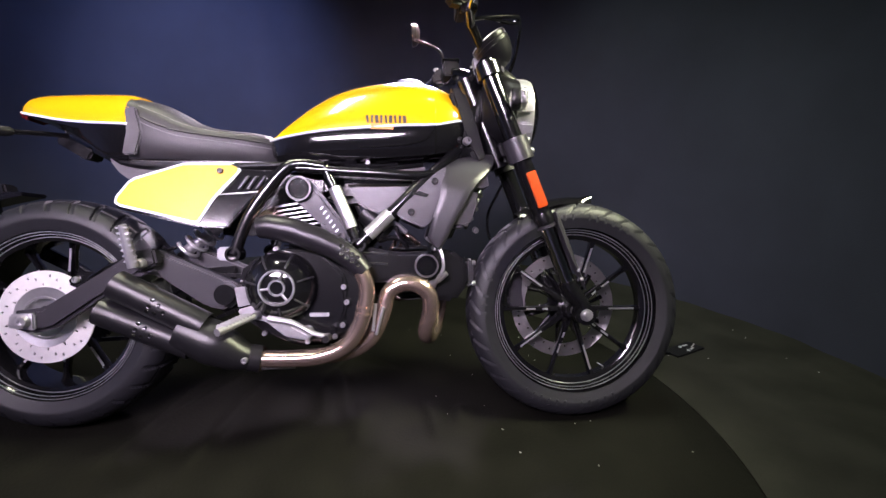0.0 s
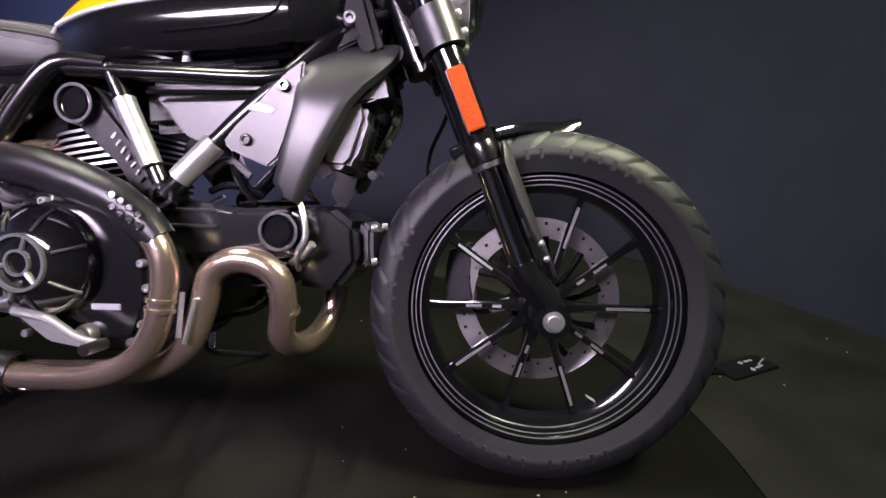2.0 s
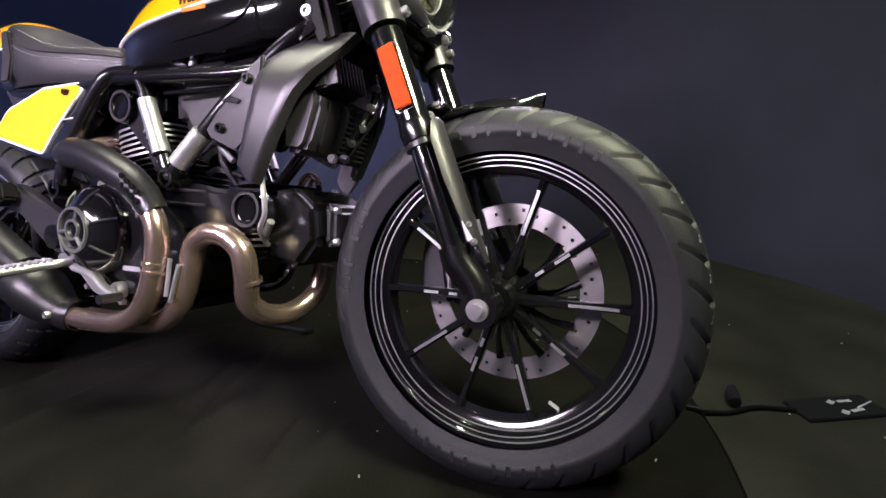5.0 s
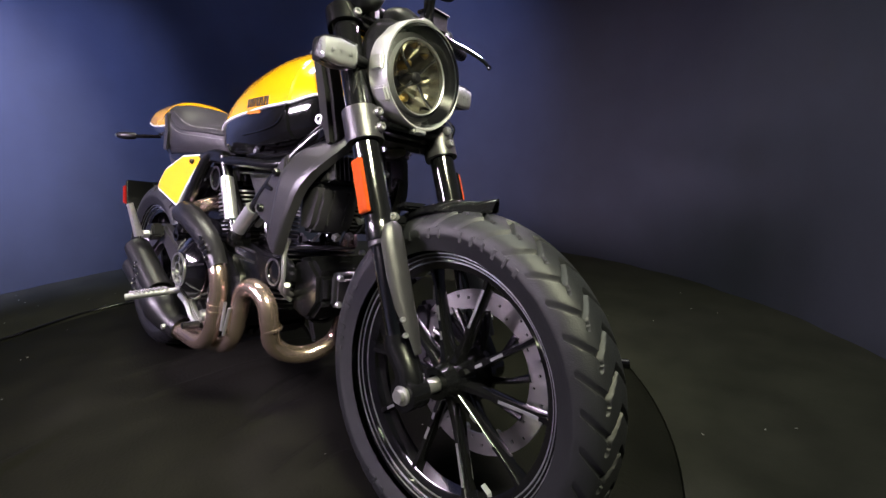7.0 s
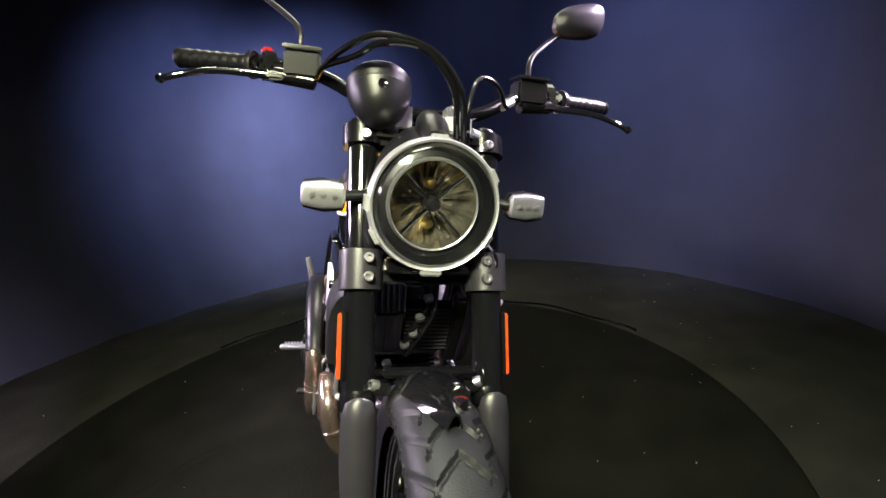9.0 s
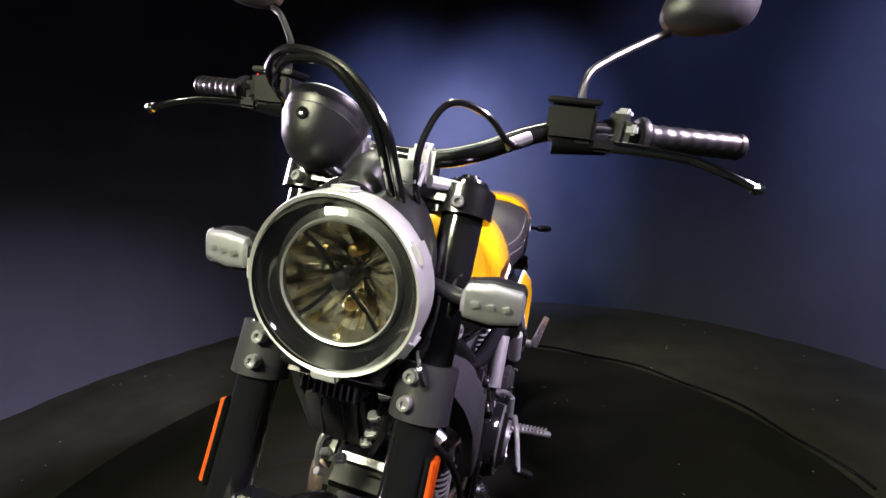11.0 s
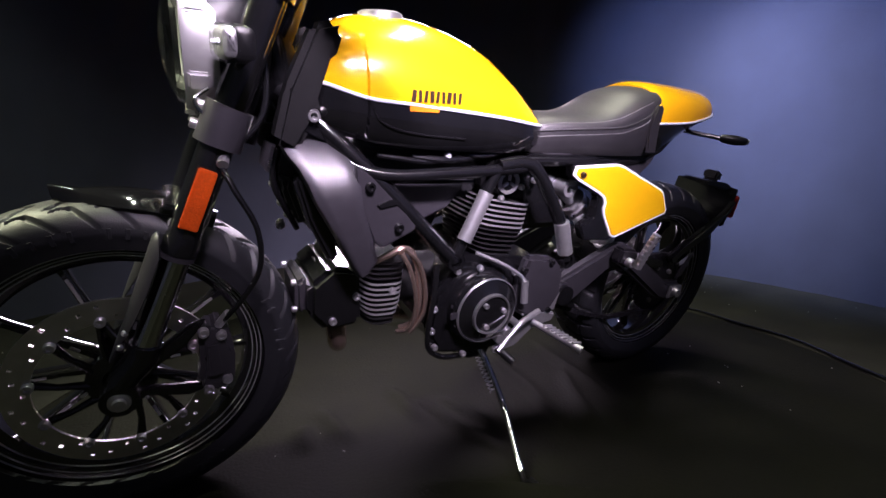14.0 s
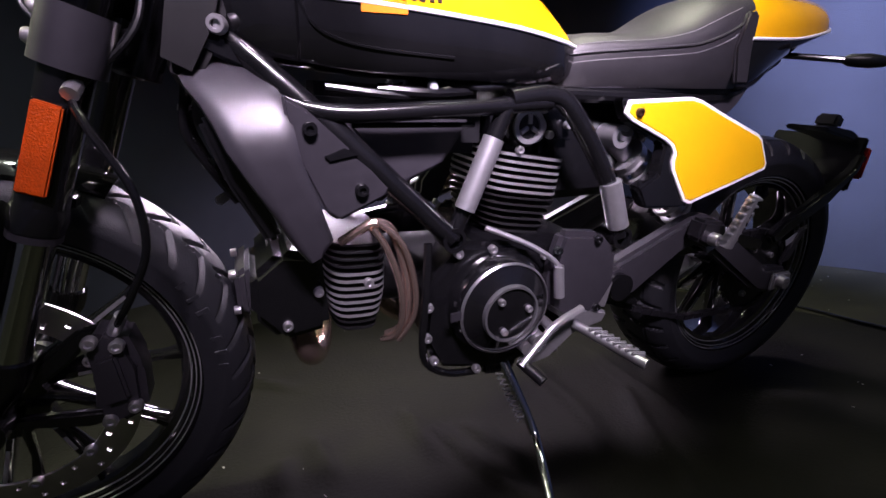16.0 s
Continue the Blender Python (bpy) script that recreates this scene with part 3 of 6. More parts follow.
def cowl_y(x, a):
    c, s = math.cos(a * math.pi / 2), math.sin(a * math.pi / 2)
    zl, zt = curve(CL, x), curve(CT, x)
    return curve(CW, x) * c ** 0.82, zl + (zt - zl) * s ** 0.88


cx_ = [-0.806 + i * 0.316 / 22 for i in range(23)]
rings = []
for x in cx_:
    ring = []
    for i in range(-14, 15):
        y, z = cowl_y(x, 1 - abs(i) / 14)
        ring.append((x, math.copysign(y, i) if i else 0.0, z))
    rings.append(ring)
bm = loft(rings, wrap=False)
for r in (rings[0], rings[-1]):
    bm.faces.new([bm.verts.new(q) for q in r])
tail = part("tail_cowl", bm, YELLOW, bike, "yellow tail cowl with a white lower edge", 40)
rings = []
for x in cx_:
    w, zl, zb = curve(CW, x), curve(CL, x), min(curve(CB, x), curve(CL, x) - 0.004)
    rings.append([(x, w, zl), (x, w * 0.99, zl - 0.4 * (zl - zb)), (x, w * 0.8, zb), (x, -w * 0.8, zb), (x, -w * 0.99, zl - 0.4 * (zl - zb)), (x, -w, zl)])
part("lower_cowl", loft(rings), GLOSS, tail, "gloss black lower tail")
for s in (1, -1):
    part("stripe", tube([(x, s * (curve(CW, x) + 0.0005), curve(CL, x)) for x in cx_], 0.0032, 8), WHITE, tail, "thin white stripe")
    part("seat_side_flap", prism([(-0.498, 0.86), (-0.47, 0.862), (-0.455, 0.80), (-0.47, 0.74), (-0.505, 0.74), (-0.497, 0.80)], s * 0.118, s * 0.13, 0.004), LEATHER, seat)
    part("tail_rail", tube([(-0.5, s * 0.1, 0.735), (-0.56, s * 0.095, 0.742), (-0.62, s * 0.085, 0.78), (-0.7, s * 0.07, 0.822)], 0.006, 8, 6), SATIN, tail)
part("tail_light", block((-0.812, 0, 0.857), (0.03, 0.07, 0.02), (0, 25, 0), 0.006), mat("smoked_red", (0.12, 0.008, 0.008), 0.15, 0, 0.05), tail, "smoked red tail light")
part("undertray", prism([(-0.567, 0.745), (-0.535, 0.70), (-0.50, 0.672), (-0.40, 0.69), (-0.185, 0.725), (-0.16, 0.731)], -0.095, 0.095, 0.01), GREY, bike, "grey plastic undertray below the seat")
part("tail_bracket", block((-0.69, 0, 0.775), (0.1, 0.06, 0.03), (0, 30, 0), 0.006), SATIN, tail)
for s in (1, -1):
    st = part("rear_indicator", tube([(-0.69, s * 0.05, 0.8), (-0.72, s * 0.1, 0.794), (-0.755, s * 0.14, 0.789)], 0.0065, 10), SATIN, tail, "slim black rear indicator on a stalk")
    bm = bmesh.new()
    rings = []
    for t, w, h in ((0, 0.006, 0.006), (0.15, 0.011, 0.012), (0.6, 0.013, 0.014), (0.95, 0.01, 0.01), (1, 0.006, 0.006)):
        c = Vector((-0.755, s * 0.138, 0.789)).lerp(Vector((-0.812, s * 0.188, 0.786)), t)
        rings.append([(c.x + w * 0.8 * math.cos(q), c.y + s * w * 0.5 * math.cos(q), c.z + h * math.sin(q)) for q in [2 * math.pi * k / 12 for k in range(12)]])
    part("indicator_body", loft(rings, bm), MATTE, st)
    part("indicator_lens", lathe([(0, 0.006), (0.007, 0.003), (0.008, 0)], (-0.812, s * 0.188, 0.786), (-0.6, s * 0.5, 0), 12), LABEL, st, "clear lens")

# ---- side panels ----
def panel(outline, s, y, slant, back):
    def grow(o, d):
        c = Vector((sum(p[0] for p in o) / len(o), sum(p[1] for p in o) / len(o)))
        out = []
        n = len(o)
        for i in range(n):
            a, b, q = Vector(o[i - 1]), Vector(o[i]), Vector(o[(i + 1) % n])
            e1, e2 = (b - a).normalized(), (q - b).normalized()
            n1, n2 = Vector((e1.y, -e1.x)), Vector((e2.y, -e2.x))
            m = (n1 + n2).normalized() * min(1.6, 1 / max(0.5, (n1 + n2).length / 2))
            out.append(tuple(b + m * d))
        return out
    area2 = sum(a[0] * b[1] - b[0] * a[1] for a, b in zip(outline, outline[1:] + outline[:1]))
    sgn = 1 if area2 > 0 else -1
    body = part("side_panel", prism(back, s * (y - 0.03), s * (y - 0.002), 0.004, None, s * slant, 0.695), GLOSS, bike, "black side panel with a yellow plate edged in white")
    part("panel_border", prism(grow(outline, sgn * 0.0045), s * (y - 0.004), s * (y + 0.002), 0.001, None, s * slant, 0.695, 1), WHITE, body, "white border")
    part("panel_plate", prism(grow(outline, -sgn * 0.0015), s * (y - 0.002), s * (y + 0.0035), 0.001, None, s * slant, 0.695, 1), PANEL_Y, body, "plain yellow plate")
    return body


right_outline = [(-0.359, 0.719), (-0.236, 0.721), (-0.221, 0.716), (-0.216, 0.706), (-0.225, 0.693), (-0.254, 0.66), (-0.28, 0.625), (-0.309, 0.57), (-0.318, 0.568), (-0.506, 0.61), (-0.516, 0.617), (-0.515, 0.63), (-0.49, 0.668), (-0.476, 0.678)]
right_back = [(-0.11, 0.72), (-0.13, 0.668), (-0.183, 0.623), (-0.24, 0.553), (-0.307, 0.553), (-0.517, 0.6), (-0.522, 0.626), (-0.485, 0.678), (-0.358, 0.724)]
rp = panel(right_outline, -1, 0.118, -0.2, right_back)
bolt((-0.262, -0.122, 0.703), (0, -1, 0), 0.0075, rp, BADGE_B)
for k in range(4):
    x = -0.215 + k * 0.022
    part("louvre", prism([(x, 0.655), (x + 0.007, 0.655), (x + 0.028, 0.69), (x + 0.021, 0.69)], -0.126, -0.114, 0.001, None, 0.2, 0.695, 1), GREY, rp, "slim grey louvre")
part("louvre_frame", tube([(-0.225, -0.124, 0.685), (-0.262, -0.13, 0.64), (-0.2, -0.128, 0.645), (-0.155, -0.126, 0.65), (-0.14, -0.121, 0.685)], 0.0025, 6), WHITE, rp, "pale outline of the louvres")
left_outline = [(-0.214, 0.709), (-0.351, 0.714), (-0.377, 0.708), (-0.419, 0.69), (-0.525, 0.648), (-0.534, 0.64), (-0.549, 0.597), (-0.544, 0.588), (-0.351, 0.54), (-0.338, 0.545), (-0.312, 0.596), (-0.31, 0.61), (-0.316, 0.625), (-0.309, 0.64), (-0.291, 0.652), (-0.22, 0.684), (-0.207, 0.694)]
left_back = [(-0.2, 0.716), (-0.35, 0.72), (-0.42, 0.695), (-0.53, 0.647), (-0.545, 0.59), (-0.335, 0.53), (-0.25, 0.535), (-0.235, 0.57), (-0.28, 0.59), (-0.295, 0.64), (-0.21, 0.68)]
lp = panel(left_outline, 1, 0.148, -0.2, left_back)
bolt((-0.229, 0.152, 0.694), (0, 1, 0), 0.0075, lp, BADGE_B)

# ---- frame ----
frame_ob = part("frame", tube([(0.40, 0, 0.80), (0.46, 0, 0.97)], 0.035, 20), SATIN, bike, "satin black tubular steel frame")
for s in (1, -1):
    t1 = [(-0.212, s * 0.163, 0.485), (-0.175, s * 0.158, 0.585), (-0.1, s * 0.148, 0.695), (-0.06, s * 0.14, 0.72), (0.01, s * 0.14, 0.714)]
    part("rear_down_tube", tube(t1, 0.0155, 14, 6), SATIN, frame_ob)
    part("mid_tube", tube([(0.01, s * 0.14, 0.714), (0.1, s * 0.143, 0.51)], 0.0135, 14), SATIN, frame_ob)
    part("front_down_tube", tube([(0.1, s * 0.143, 0.51), (0.25, s * 0.13, 0.66), (0.37, s * 0.09, 0.775), (0.43, s * 0.03, 0.83)], 0.016, 14, 5), SATIN, frame_ob)
    part("upper_tube", tube([(-0.06, s * 0.14, 0.71), (0.12, s * 0.142, 0.701), (0.3, s * 0.125, 0.703), (0.41, s * 0.05, 0.78)], 0.0125, 12, 5), SATIN, frame_ob)
    part("cross_bar", tube([(0.06, s * 0.125, 0.678), (0.24, s * 0.115, 0.68)], 0.004, 8), SATIN, frame_ob)
    for x, y, z in ((0.1, 0.143, 0.51), (-0.212, 0.163, 0.485)):
        part("frame_boss", tube([(x, s * (y - 0.03), z), (x, s * (y + 0.014), z)], 0.0195, 20, bore=0.68), SATIN, frame_ob)
    part("tube_sleeve", tube([(0.037, s * 0.146, 0.66), (0.082, s * 0.148, 0.556)], 0.0165, 16), ALU, frame_ob, "brushed aluminium sleeve")
    part("seat_rail", tube([(-0.08, s * 0.12, 0.72), (-0.3, s * 0.1, 0.715), (-0.5, s * 0.09, 0.72), (-0.6, s * 0.075, 0.76)], 0.011, 10, 5), SATIN, frame_ob)
part("tube_sleeve", tube([(0.125, -0.147, 0.537), (0.182, -0.141, 0.594)], 0.0185, 16), ALU, frame_ob, "brushed aluminium sleeve")
part("tube_sleeve", tube([(-0.178, 0.163, 0.584), (-0.206, 0.166, 0.505)], 0.0185, 16), ALU, frame_ob, "brushed aluminium sleeve")
WING = [((0.296, 0.511, 0.156), (0.313, 0.502, 0.156)), ((0.281, 0.533, 0.16), (0.33, 0.527, 0.16)), ((0.297, 0.59, 0.161), (0.355, 0.578, 0.161)), ((0.314, 0.645, 0.162), (0.386, 0.634, 0.16)), ((0.317, 0.668, 0.159), (0.398, 0.656, 0.156)),
        ((0.319, 0.69, 0.151), (0.42, 0.684, 0.146)), ((0.324, 0.713, 0.138), (0.443, 0.708, 0.131)), ((0.337, 0.733, 0.121), (0.46, 0.73, 0.114)), ((0.36, 0.75, 0.102), (0.468, 0.75, 0.097)), ((0.39, 0.764, 0.085), (0.468, 0.766, 0.08))]
for s in (1, -1):
    neck = [(0.338, 0.935), (0.352, 0.952), (0.39, 0.942), (0.436, 0.84), (0.458, 0.75), (0.42, 0.73), (0.385, 0.79), (0.365, 0.85)] if s > 0 else [(0.338, 0.935), (0.352, 0.952), (0.382, 0.935), (0.412, 0.86), (0.445, 0.745), (0.42, 0.73), (0.385, 0.79), (0.365, 0.85)]
    part("neck_cover", prism(neck, s * 0.06, s * 0.112, 0.016), DULL, bike, "dull black cover beside the steering head")
    part("intake_cover", prism([(0.05, 0.682), (0.25, 0.69), (0.2, 0.62), (0.165, 0.588), (0.1, 0.615)], s * 0.07, s * 0.098, 0.006), GREY, bike, "grey plastic intake cover")
    # radiator shroud: flat inner plate and a bent outer wing
    sh = part("shroud", prism([(0.193, 0.602), (0.25, 0.652), (0.3, 0.702), (0.33, 0.722), (0.325, 0.66), (0.288, 0.57), (0.27, 0.556), (0.205, 0.585)], s * 0.137, s * 0.149, 0.004), GREY, bike, "grey plastic shroud beside the cylinders")
    rings = []
    for (rx, rz, ry), (fx, fz, fy) in WING:
        fx -= 0.024 * max(0.0, min(1.0, (fz - 0.66) / 0.05)) if s > 0 else 0.0
        outer_edge, inner_edge = [], []
        for k in range(9):
            q = k / 8
            lip = 0.004 * (abs(2 * q - 1) == 1)
            x, z, y = rx + (fx - rx) * q, rz + (fz - rz) * q, ry + (fy - ry) * q
            outer_edge.append((x, s * (y - lip), z))
            inner_edge.append((x + 0.002, s * (y - 0.022), z - 0.004))
        rings.append(outer_edge + inner_edge[::-1])
    part("wing", loft(rings), GREY, sh, "bent grey outer wing", 50)
    for x, z in ((0.3, 0.68), (0.238, 0.598)):
        bolt((x, s * 0.15, z), (0, s, 0), 0.0095, sh, SATIN)
    part("shroud_vent", prism([(0.24, 0.645), (0.258, 0.655), (0.285, 0.645), (0.278, 0.638)], s * 0.148, s * 0.153, 0.001), SATIN, sh)

# ---- engine ----
engine = part("engine", prism([(-0.2, 0.465), (-0.08, 0.49), (0.06, 0.485), (0.13, 0.43), (0.15, 0.36), (0.125, 0.29), (0.05, 0.255), (-0.08, 0.245), (-0.17, 0.285), (-0.235, 0.35)], -0.135, 0.13, 0.018), SATIN, bike, "black air-cooled twin-cylinder engine")
part("sump", prism([(-0.12, 0.255), (0.1, 0.275), (0.07, 0.235), (-0.08, 0.225)], -0.08, 0.085, 0.012), SATIN, engine)
# upright cylinder with fins, leaning back
AX = Vector((-0.16, 0, 1)).normalized()


def fin_stack(origin, axis, count, pitch, wide, deep, parent, m, bright):
    """Cooling fins across a cylinder: wide along y, deep across."""
    ax = Vector(axis).normalized()
    cross = Vector((0, 1, 0)).cross(ax).normalized()
    for k in range(count):
        c = Vector(origin) + ax * pitch * k
        g = 1 - 0.25 * max(0, (count * 0.35 - k)) / (count * 0.35)
        own = bmesh.new()
        pts = []
        for i in range(28):
            a = 2 * math.pi * i / 28
            e = 0.55
            u = math.copysign(abs(math.cos(a)) ** e, math.cos(a)) * wide
            w = math.copysign(abs(math.sin(a)) ** e, math.sin(a)) * deep * g
            pts.append(c + Vector((0, u, 0)) + cross * w)
        loft([[q - ax * 0.0016 for q in pts], [q + ax * 0.0016 for q in pts]], own)
        part("cooling_fin", own, m, parent)
        if bright(k):
            own = bmesh.new()
            e2 = [Vector((q.x, q.y, q.z)) for q in pts]
            ctr = c
            loft([[ctr + (q - ctr) * 1.002 - ax * 0.0024 for q in e2], [ctr + (q - ctr) * 1.014 - ax * 0.0024 for q in e2], [ctr + (q - ctr) * 1.014 + ax * 0.0024 for q in e2], [ctr + (q - ctr) * 1.002 + ax * 0.0024 for q in e2]], own, caps=False)
            part("machined_edge", own, ALU, parent, "bare machined fin edge")


barrel = part("rear_cylinder", tube([(-0.045, 0, 0.45), (-0.075, 0, 0.66)], 0.062, 24), SATIN, engine, "upright finned cylinder")
fin_stack((-0.048, 0, 0.492), AX, 12, 0.0118, 0.105, 0.078, barrel, DULL, lambda k: k >= 6)
part("cylinder_head", prism([(-0.15, 0.635), (0.01, 0.645), (0.012, 0.70), (-0.02, 0.725), (-0.11, 0.70), (-0.15, 0.67)], -0.095, 0.095, 0.012), SATIN, barrel)
part("head_cover", lathe([(0, 0.012), (0.018, 0.012), (0.021, 0.006), (0.03, 0.006), (0.034, 0), (0.034, -0.03)], (-0.045, 0.1, 0.672), (0, 1, 0), 32), DGREY, barrel, "round valve cover with machined face")
part("cover_ring", lathe([(0.02, 0.013), (0.028, 0.013), (0.028, 0.007), (0.02, 0.007)], (-0.045, 0.1, 0.672), (0, 1, 0), 32, closed=True), ALU, barrel, "machined ring")
for dx, dz in ((-0.03, 0.026), (0.035, 0.018), (0.01, -0.038), (-0.045, -0.015), (-0.08, 0.0)):
    bolt((-0.045 + dx, 0.103, 0.672 + dz), (0, 1, 0), 0.007, barrel)
front_barrel = part("front_cylinder", tube([(0.08, 0, 0.415), (0.37, 0, 0.43)], 0.06, 24), DULL, engine, "forward finned cylinder")
fin_stack((0.243, 0, 0.362), (-0.06, 0, 1), 13, 0.0118, 0.108, 0.05, front_barrel, DULL, lambda k: 1 < k < 9)
part("cylinder_head", prism([(0.285, 0.36), (0.36, 0.35), (0.4, 0.40), (0.395, 0.465), (0.35, 0.5), (0.29, 0.49)], -0.09, 0.09, 0.012), SATIN, front_barrel)
part("head_cover", prism([(0.395, 0.385), (0.418, 0.4), (0.418, 0.46), (0.395, 0.475)], -0.06, 0.06, 0.008), GREY, front_barrel)
for y, z in ((-0.05, 0.4), (0.05, 0.4), (-0.05, 0.46), (0.05, 0.46)):
    bolt((0.418, y, z), (1, 0, 0), 0.007, front_barrel)

# right-hand covers
cc = (-0.095, -0.128, 0.403)
clutch = part("clutch_cover", lathe([(0.0, 0.077), (0.046, 0.076), (0.055, 0.07), (0.083, 0.052), (0.09, 0.04), (0.09, 0.0)], cc, (0, -1, 0), 64), GLOSS, engine, "round black clutch cover with a machined emblem ring")
for k in range(7):
    a = 0.3 + k * 2 * math.pi / 7
    r0, r1 = 0.052, 0.088
    part("cover_rib", tube([(cc[0] + r * math.cos(a), cc[1] - h, cc[2] + r * math.sin(a)) for r, h in ((r0, 0.073), (0.07, 0.063), (r1, 0.046))], 0.0028, 6), GREY, clutch)
part("emblem_ring", lathe([(0.04, 0.081), (0.045, 0.081), (0.046, 0.074), (0.039, 0.074)], cc, (0, -1, 0), 56, closed=True), MACHINED, clutch, "machined silver ring")
part("emblem_hub", lathe([(0.0165, 0.081), (0.021, 0.081), (0.021, 0.074), (0.0165, 0.074)], cc, (0, -1, 0), 40, closed=True), MACHINED, clutch, "machined silver ring")
for k in range(3):
    a = 1.2 + k * 2 * math.pi / 3
    part("emblem_spoke", tube([(cc[0] + r * math.cos(a), cc[1] - 0.078, cc[2] + r * math.sin(a)) for r in (0.019, 0.041)], 0.0038, 8), MACHINED, clutch, "machined silver spoke")
for k in range(8):
    a = 0.2 + k * math.pi / 4
    bolt((cc[0] + 0.097 * math.cos(a), -0.137, cc[2] + 0.097 * math.sin(a)), (0, -1, 0), 0.0075, engine)
case_r = part("right_case", prism([(-0.19, 0.46), (-0.1, 0.5), (0.0, 0.495), (0.065, 0.43), (0.07, 0.34), (0.045, 0.275), (-0.05, 0.262), (-0.15, 0.285), (-0.2, 0.36)], -0.125, -0.152, 0.008), SATIN, engine)
part("case_badge", block((0.0, -0.154, 0.328), (0.05, 0.003, 0.01), (0, 0, 0), 0.001), LABEL, engine, "pale raised lettering bar")
for x, z in ((0.06, 0.3), (0.062, 0.4), (0.04, 0.27), (-0.14, 0.28), (-0.03, 0.258), (0.012, 0.49), (0.07, 0.36)):
    bolt((x, -0.152, z), (0, -1, 0), 0.007, engine)
part("oil_filler", lathe([(0, 0.02), (0.014, 0.02), (0.017, 0.014), (0.017, 0)], (-0.03, -0.15, 0.283), (0, -1, 0), 16), ALU, engine, "aluminium oil plug")
# belt covers
belt = part("belt_cover", prism([(0.02, 0.42), (0.06, 0.495), (0.12, 0.505), (0.2, 0.492), (0.295, 0.492), (0.325, 0.465), (0.32, 0.43), (0.29, 0.412), (0.17, 0.41), (0.07, 0.40)], -0.095, -0.127, 0.01), SATIN, engine, "black timing belt cover with a round cap")
belt2 = part("belt_cover", prism([(0.03, 0.50), (0.075, 0.52), (0.07, 0.555), (-0.02, 0.67), (-0.045, 0.695), (-0.08, 0.69), (-0.095, 0.655), (-0.075, 0.63), (0.0, 0.56)], -0.095, -0.122, 0.009), DGREY, engine, "dark grey upright timing belt cover")
for x, z, pr in ((0.28, 0.455, belt), (-0.058, 0.658, belt2)):
    part("cover_cap", lathe([(0, 0.006), (0.02, 0.006), (0.0215, 0.003), (0.026, 0.003), (0.028, 0.008), (0.0325, 0.008), (0.034, 0.0), (0.034, -0.012)], (x, -0.127, z), (0, -1, 0), 40), GLOSS, pr)
    part("cap_ring", lathe([(0.0275, 0.0095), (0.0325, 0.0095), (0.0325, 0.006), (0.0275, 0.006)], (x, -0.127, z), (0, -1, 0), 40, closed=True), GREY, pr, "pale machined ring")
for z in (0.478, 0.452):
    part("cover_rib", tube([(0.07, -0.129, z + 0.012), (0.175, -0.129, z + 0.008)], 0.003, 6), GREY, belt)
for k in range(7):
    part("belt_vent", block((0.0 + k * 0.008, -0.124, 0.608 - k * 0.012), (0.012, 0.004, 0.004), (0, -50, 0), 0.001), ALU if k < 6 else SATIN, belt2, "pale vent slot")
# throttle body and hoses between the cylinders
part("throttle_body", tube([(0.11, -0.06, 0.6), (0.17, -0.08, 0.545)], 0.03, 20), DGREY, engine, "cast throttle body")
for k, q in enumerate([[(0.16, -0.12, 0.55), (0.19, -0.115, 0.57), (0.225, -0.11, 0.545)], [(0.15, -0.1, 0.52), (0.19, -0.11, 0.53), (0.24, -0.1, 0.515)], [(0.2, -0.1, 0.6), (0.2, -0.115, 0.55), (0.23, -0.105, 0.5)]]):
    part("hose", tube(q, 0.0065, 8, 6), SATIN if k else STEEL, engine)
part("fuel_line", tube([(0.28, -0.1, 0.53), (0.315, -0.13, 0.5), (0.325, -0.135, 0.45), (0.31, -0.13, 0.42), (0.3, -0.1, 0.39)], 0.005, 8, 6), STEEL, engine)
part("lambda_sensor", tube([(0.285, -0.09, 0.4), (0.315, -0.12, 0.415), (0.335, -0.13, 0.435)], 0.007, 10), STEEL, engine, "steel exhaust sensor")
# inlet gear below the tank
for s in (1, -1):
    for k, q in enumerate([[(0.05, 0.1, 0.725), (0.12, 0.115, 0.722), (0.2, 0.105, 0.728)], [(0.1, 0.09, 0.73), (0.16, 0.11, 0.718), (0.27, 0.1, 0.73)], [(-0.02, 0.1, 0.735), (0.04, 0.11, 0.73), (0.09, 0.1, 0.735)]]):
        part("wiring", tube([(x, s * y, z) for x, y, z in q], 0.007 - 0.001 * k, 8, 6), SATIN, frame_ob)
    part("connector", block((0.12, s * 0.112, 0.727), (0.012, 0.012, 0.022), (0, 10, 0), 0.002), LABEL, frame_ob, "pale plug")
part("airbox", block((0.15, 0, 0.68), (0.3, 0.13, 0.1), (0, -3, 0), 0.02), MATTE, bike, "black plastic airbox under the tank")
part("battery_box", block((-0.2, 0, 0.62), (0.2, 0.16, 0.17), (0, 0, 0), 0.02), SATIN, bike, "black battery box under the seat")
# left-hand covers
lc = (0.016, 0.125, 0.389)
alt = part("alternator_cover", lathe([(0.0, 0.07), (0.045, 0.07), (0.052, 0.064), (0.082, 0.05), (0.09, 0.035), (0.09, 0)], lc, (0, 1, 0), 64), GLOSS, engine, "round gloss black alternator cover")
part("cover_ring", lathe([(0.045, 0.074), (0.0485, 0.074), (0.05, 0.066), (0.043, 0.066)], lc, (0, 1, 0), 56, closed=True), MACHINED, alt, "machined ring")
part("cover_ring", lathe([(0.078, 0.0555), (0.0815, 0.0525), (0.081, 0.05), (0.0775, 0.053)], lc, (0, 1, 0), 64, closed=True), MACHINED, alt, "thin machined ring")
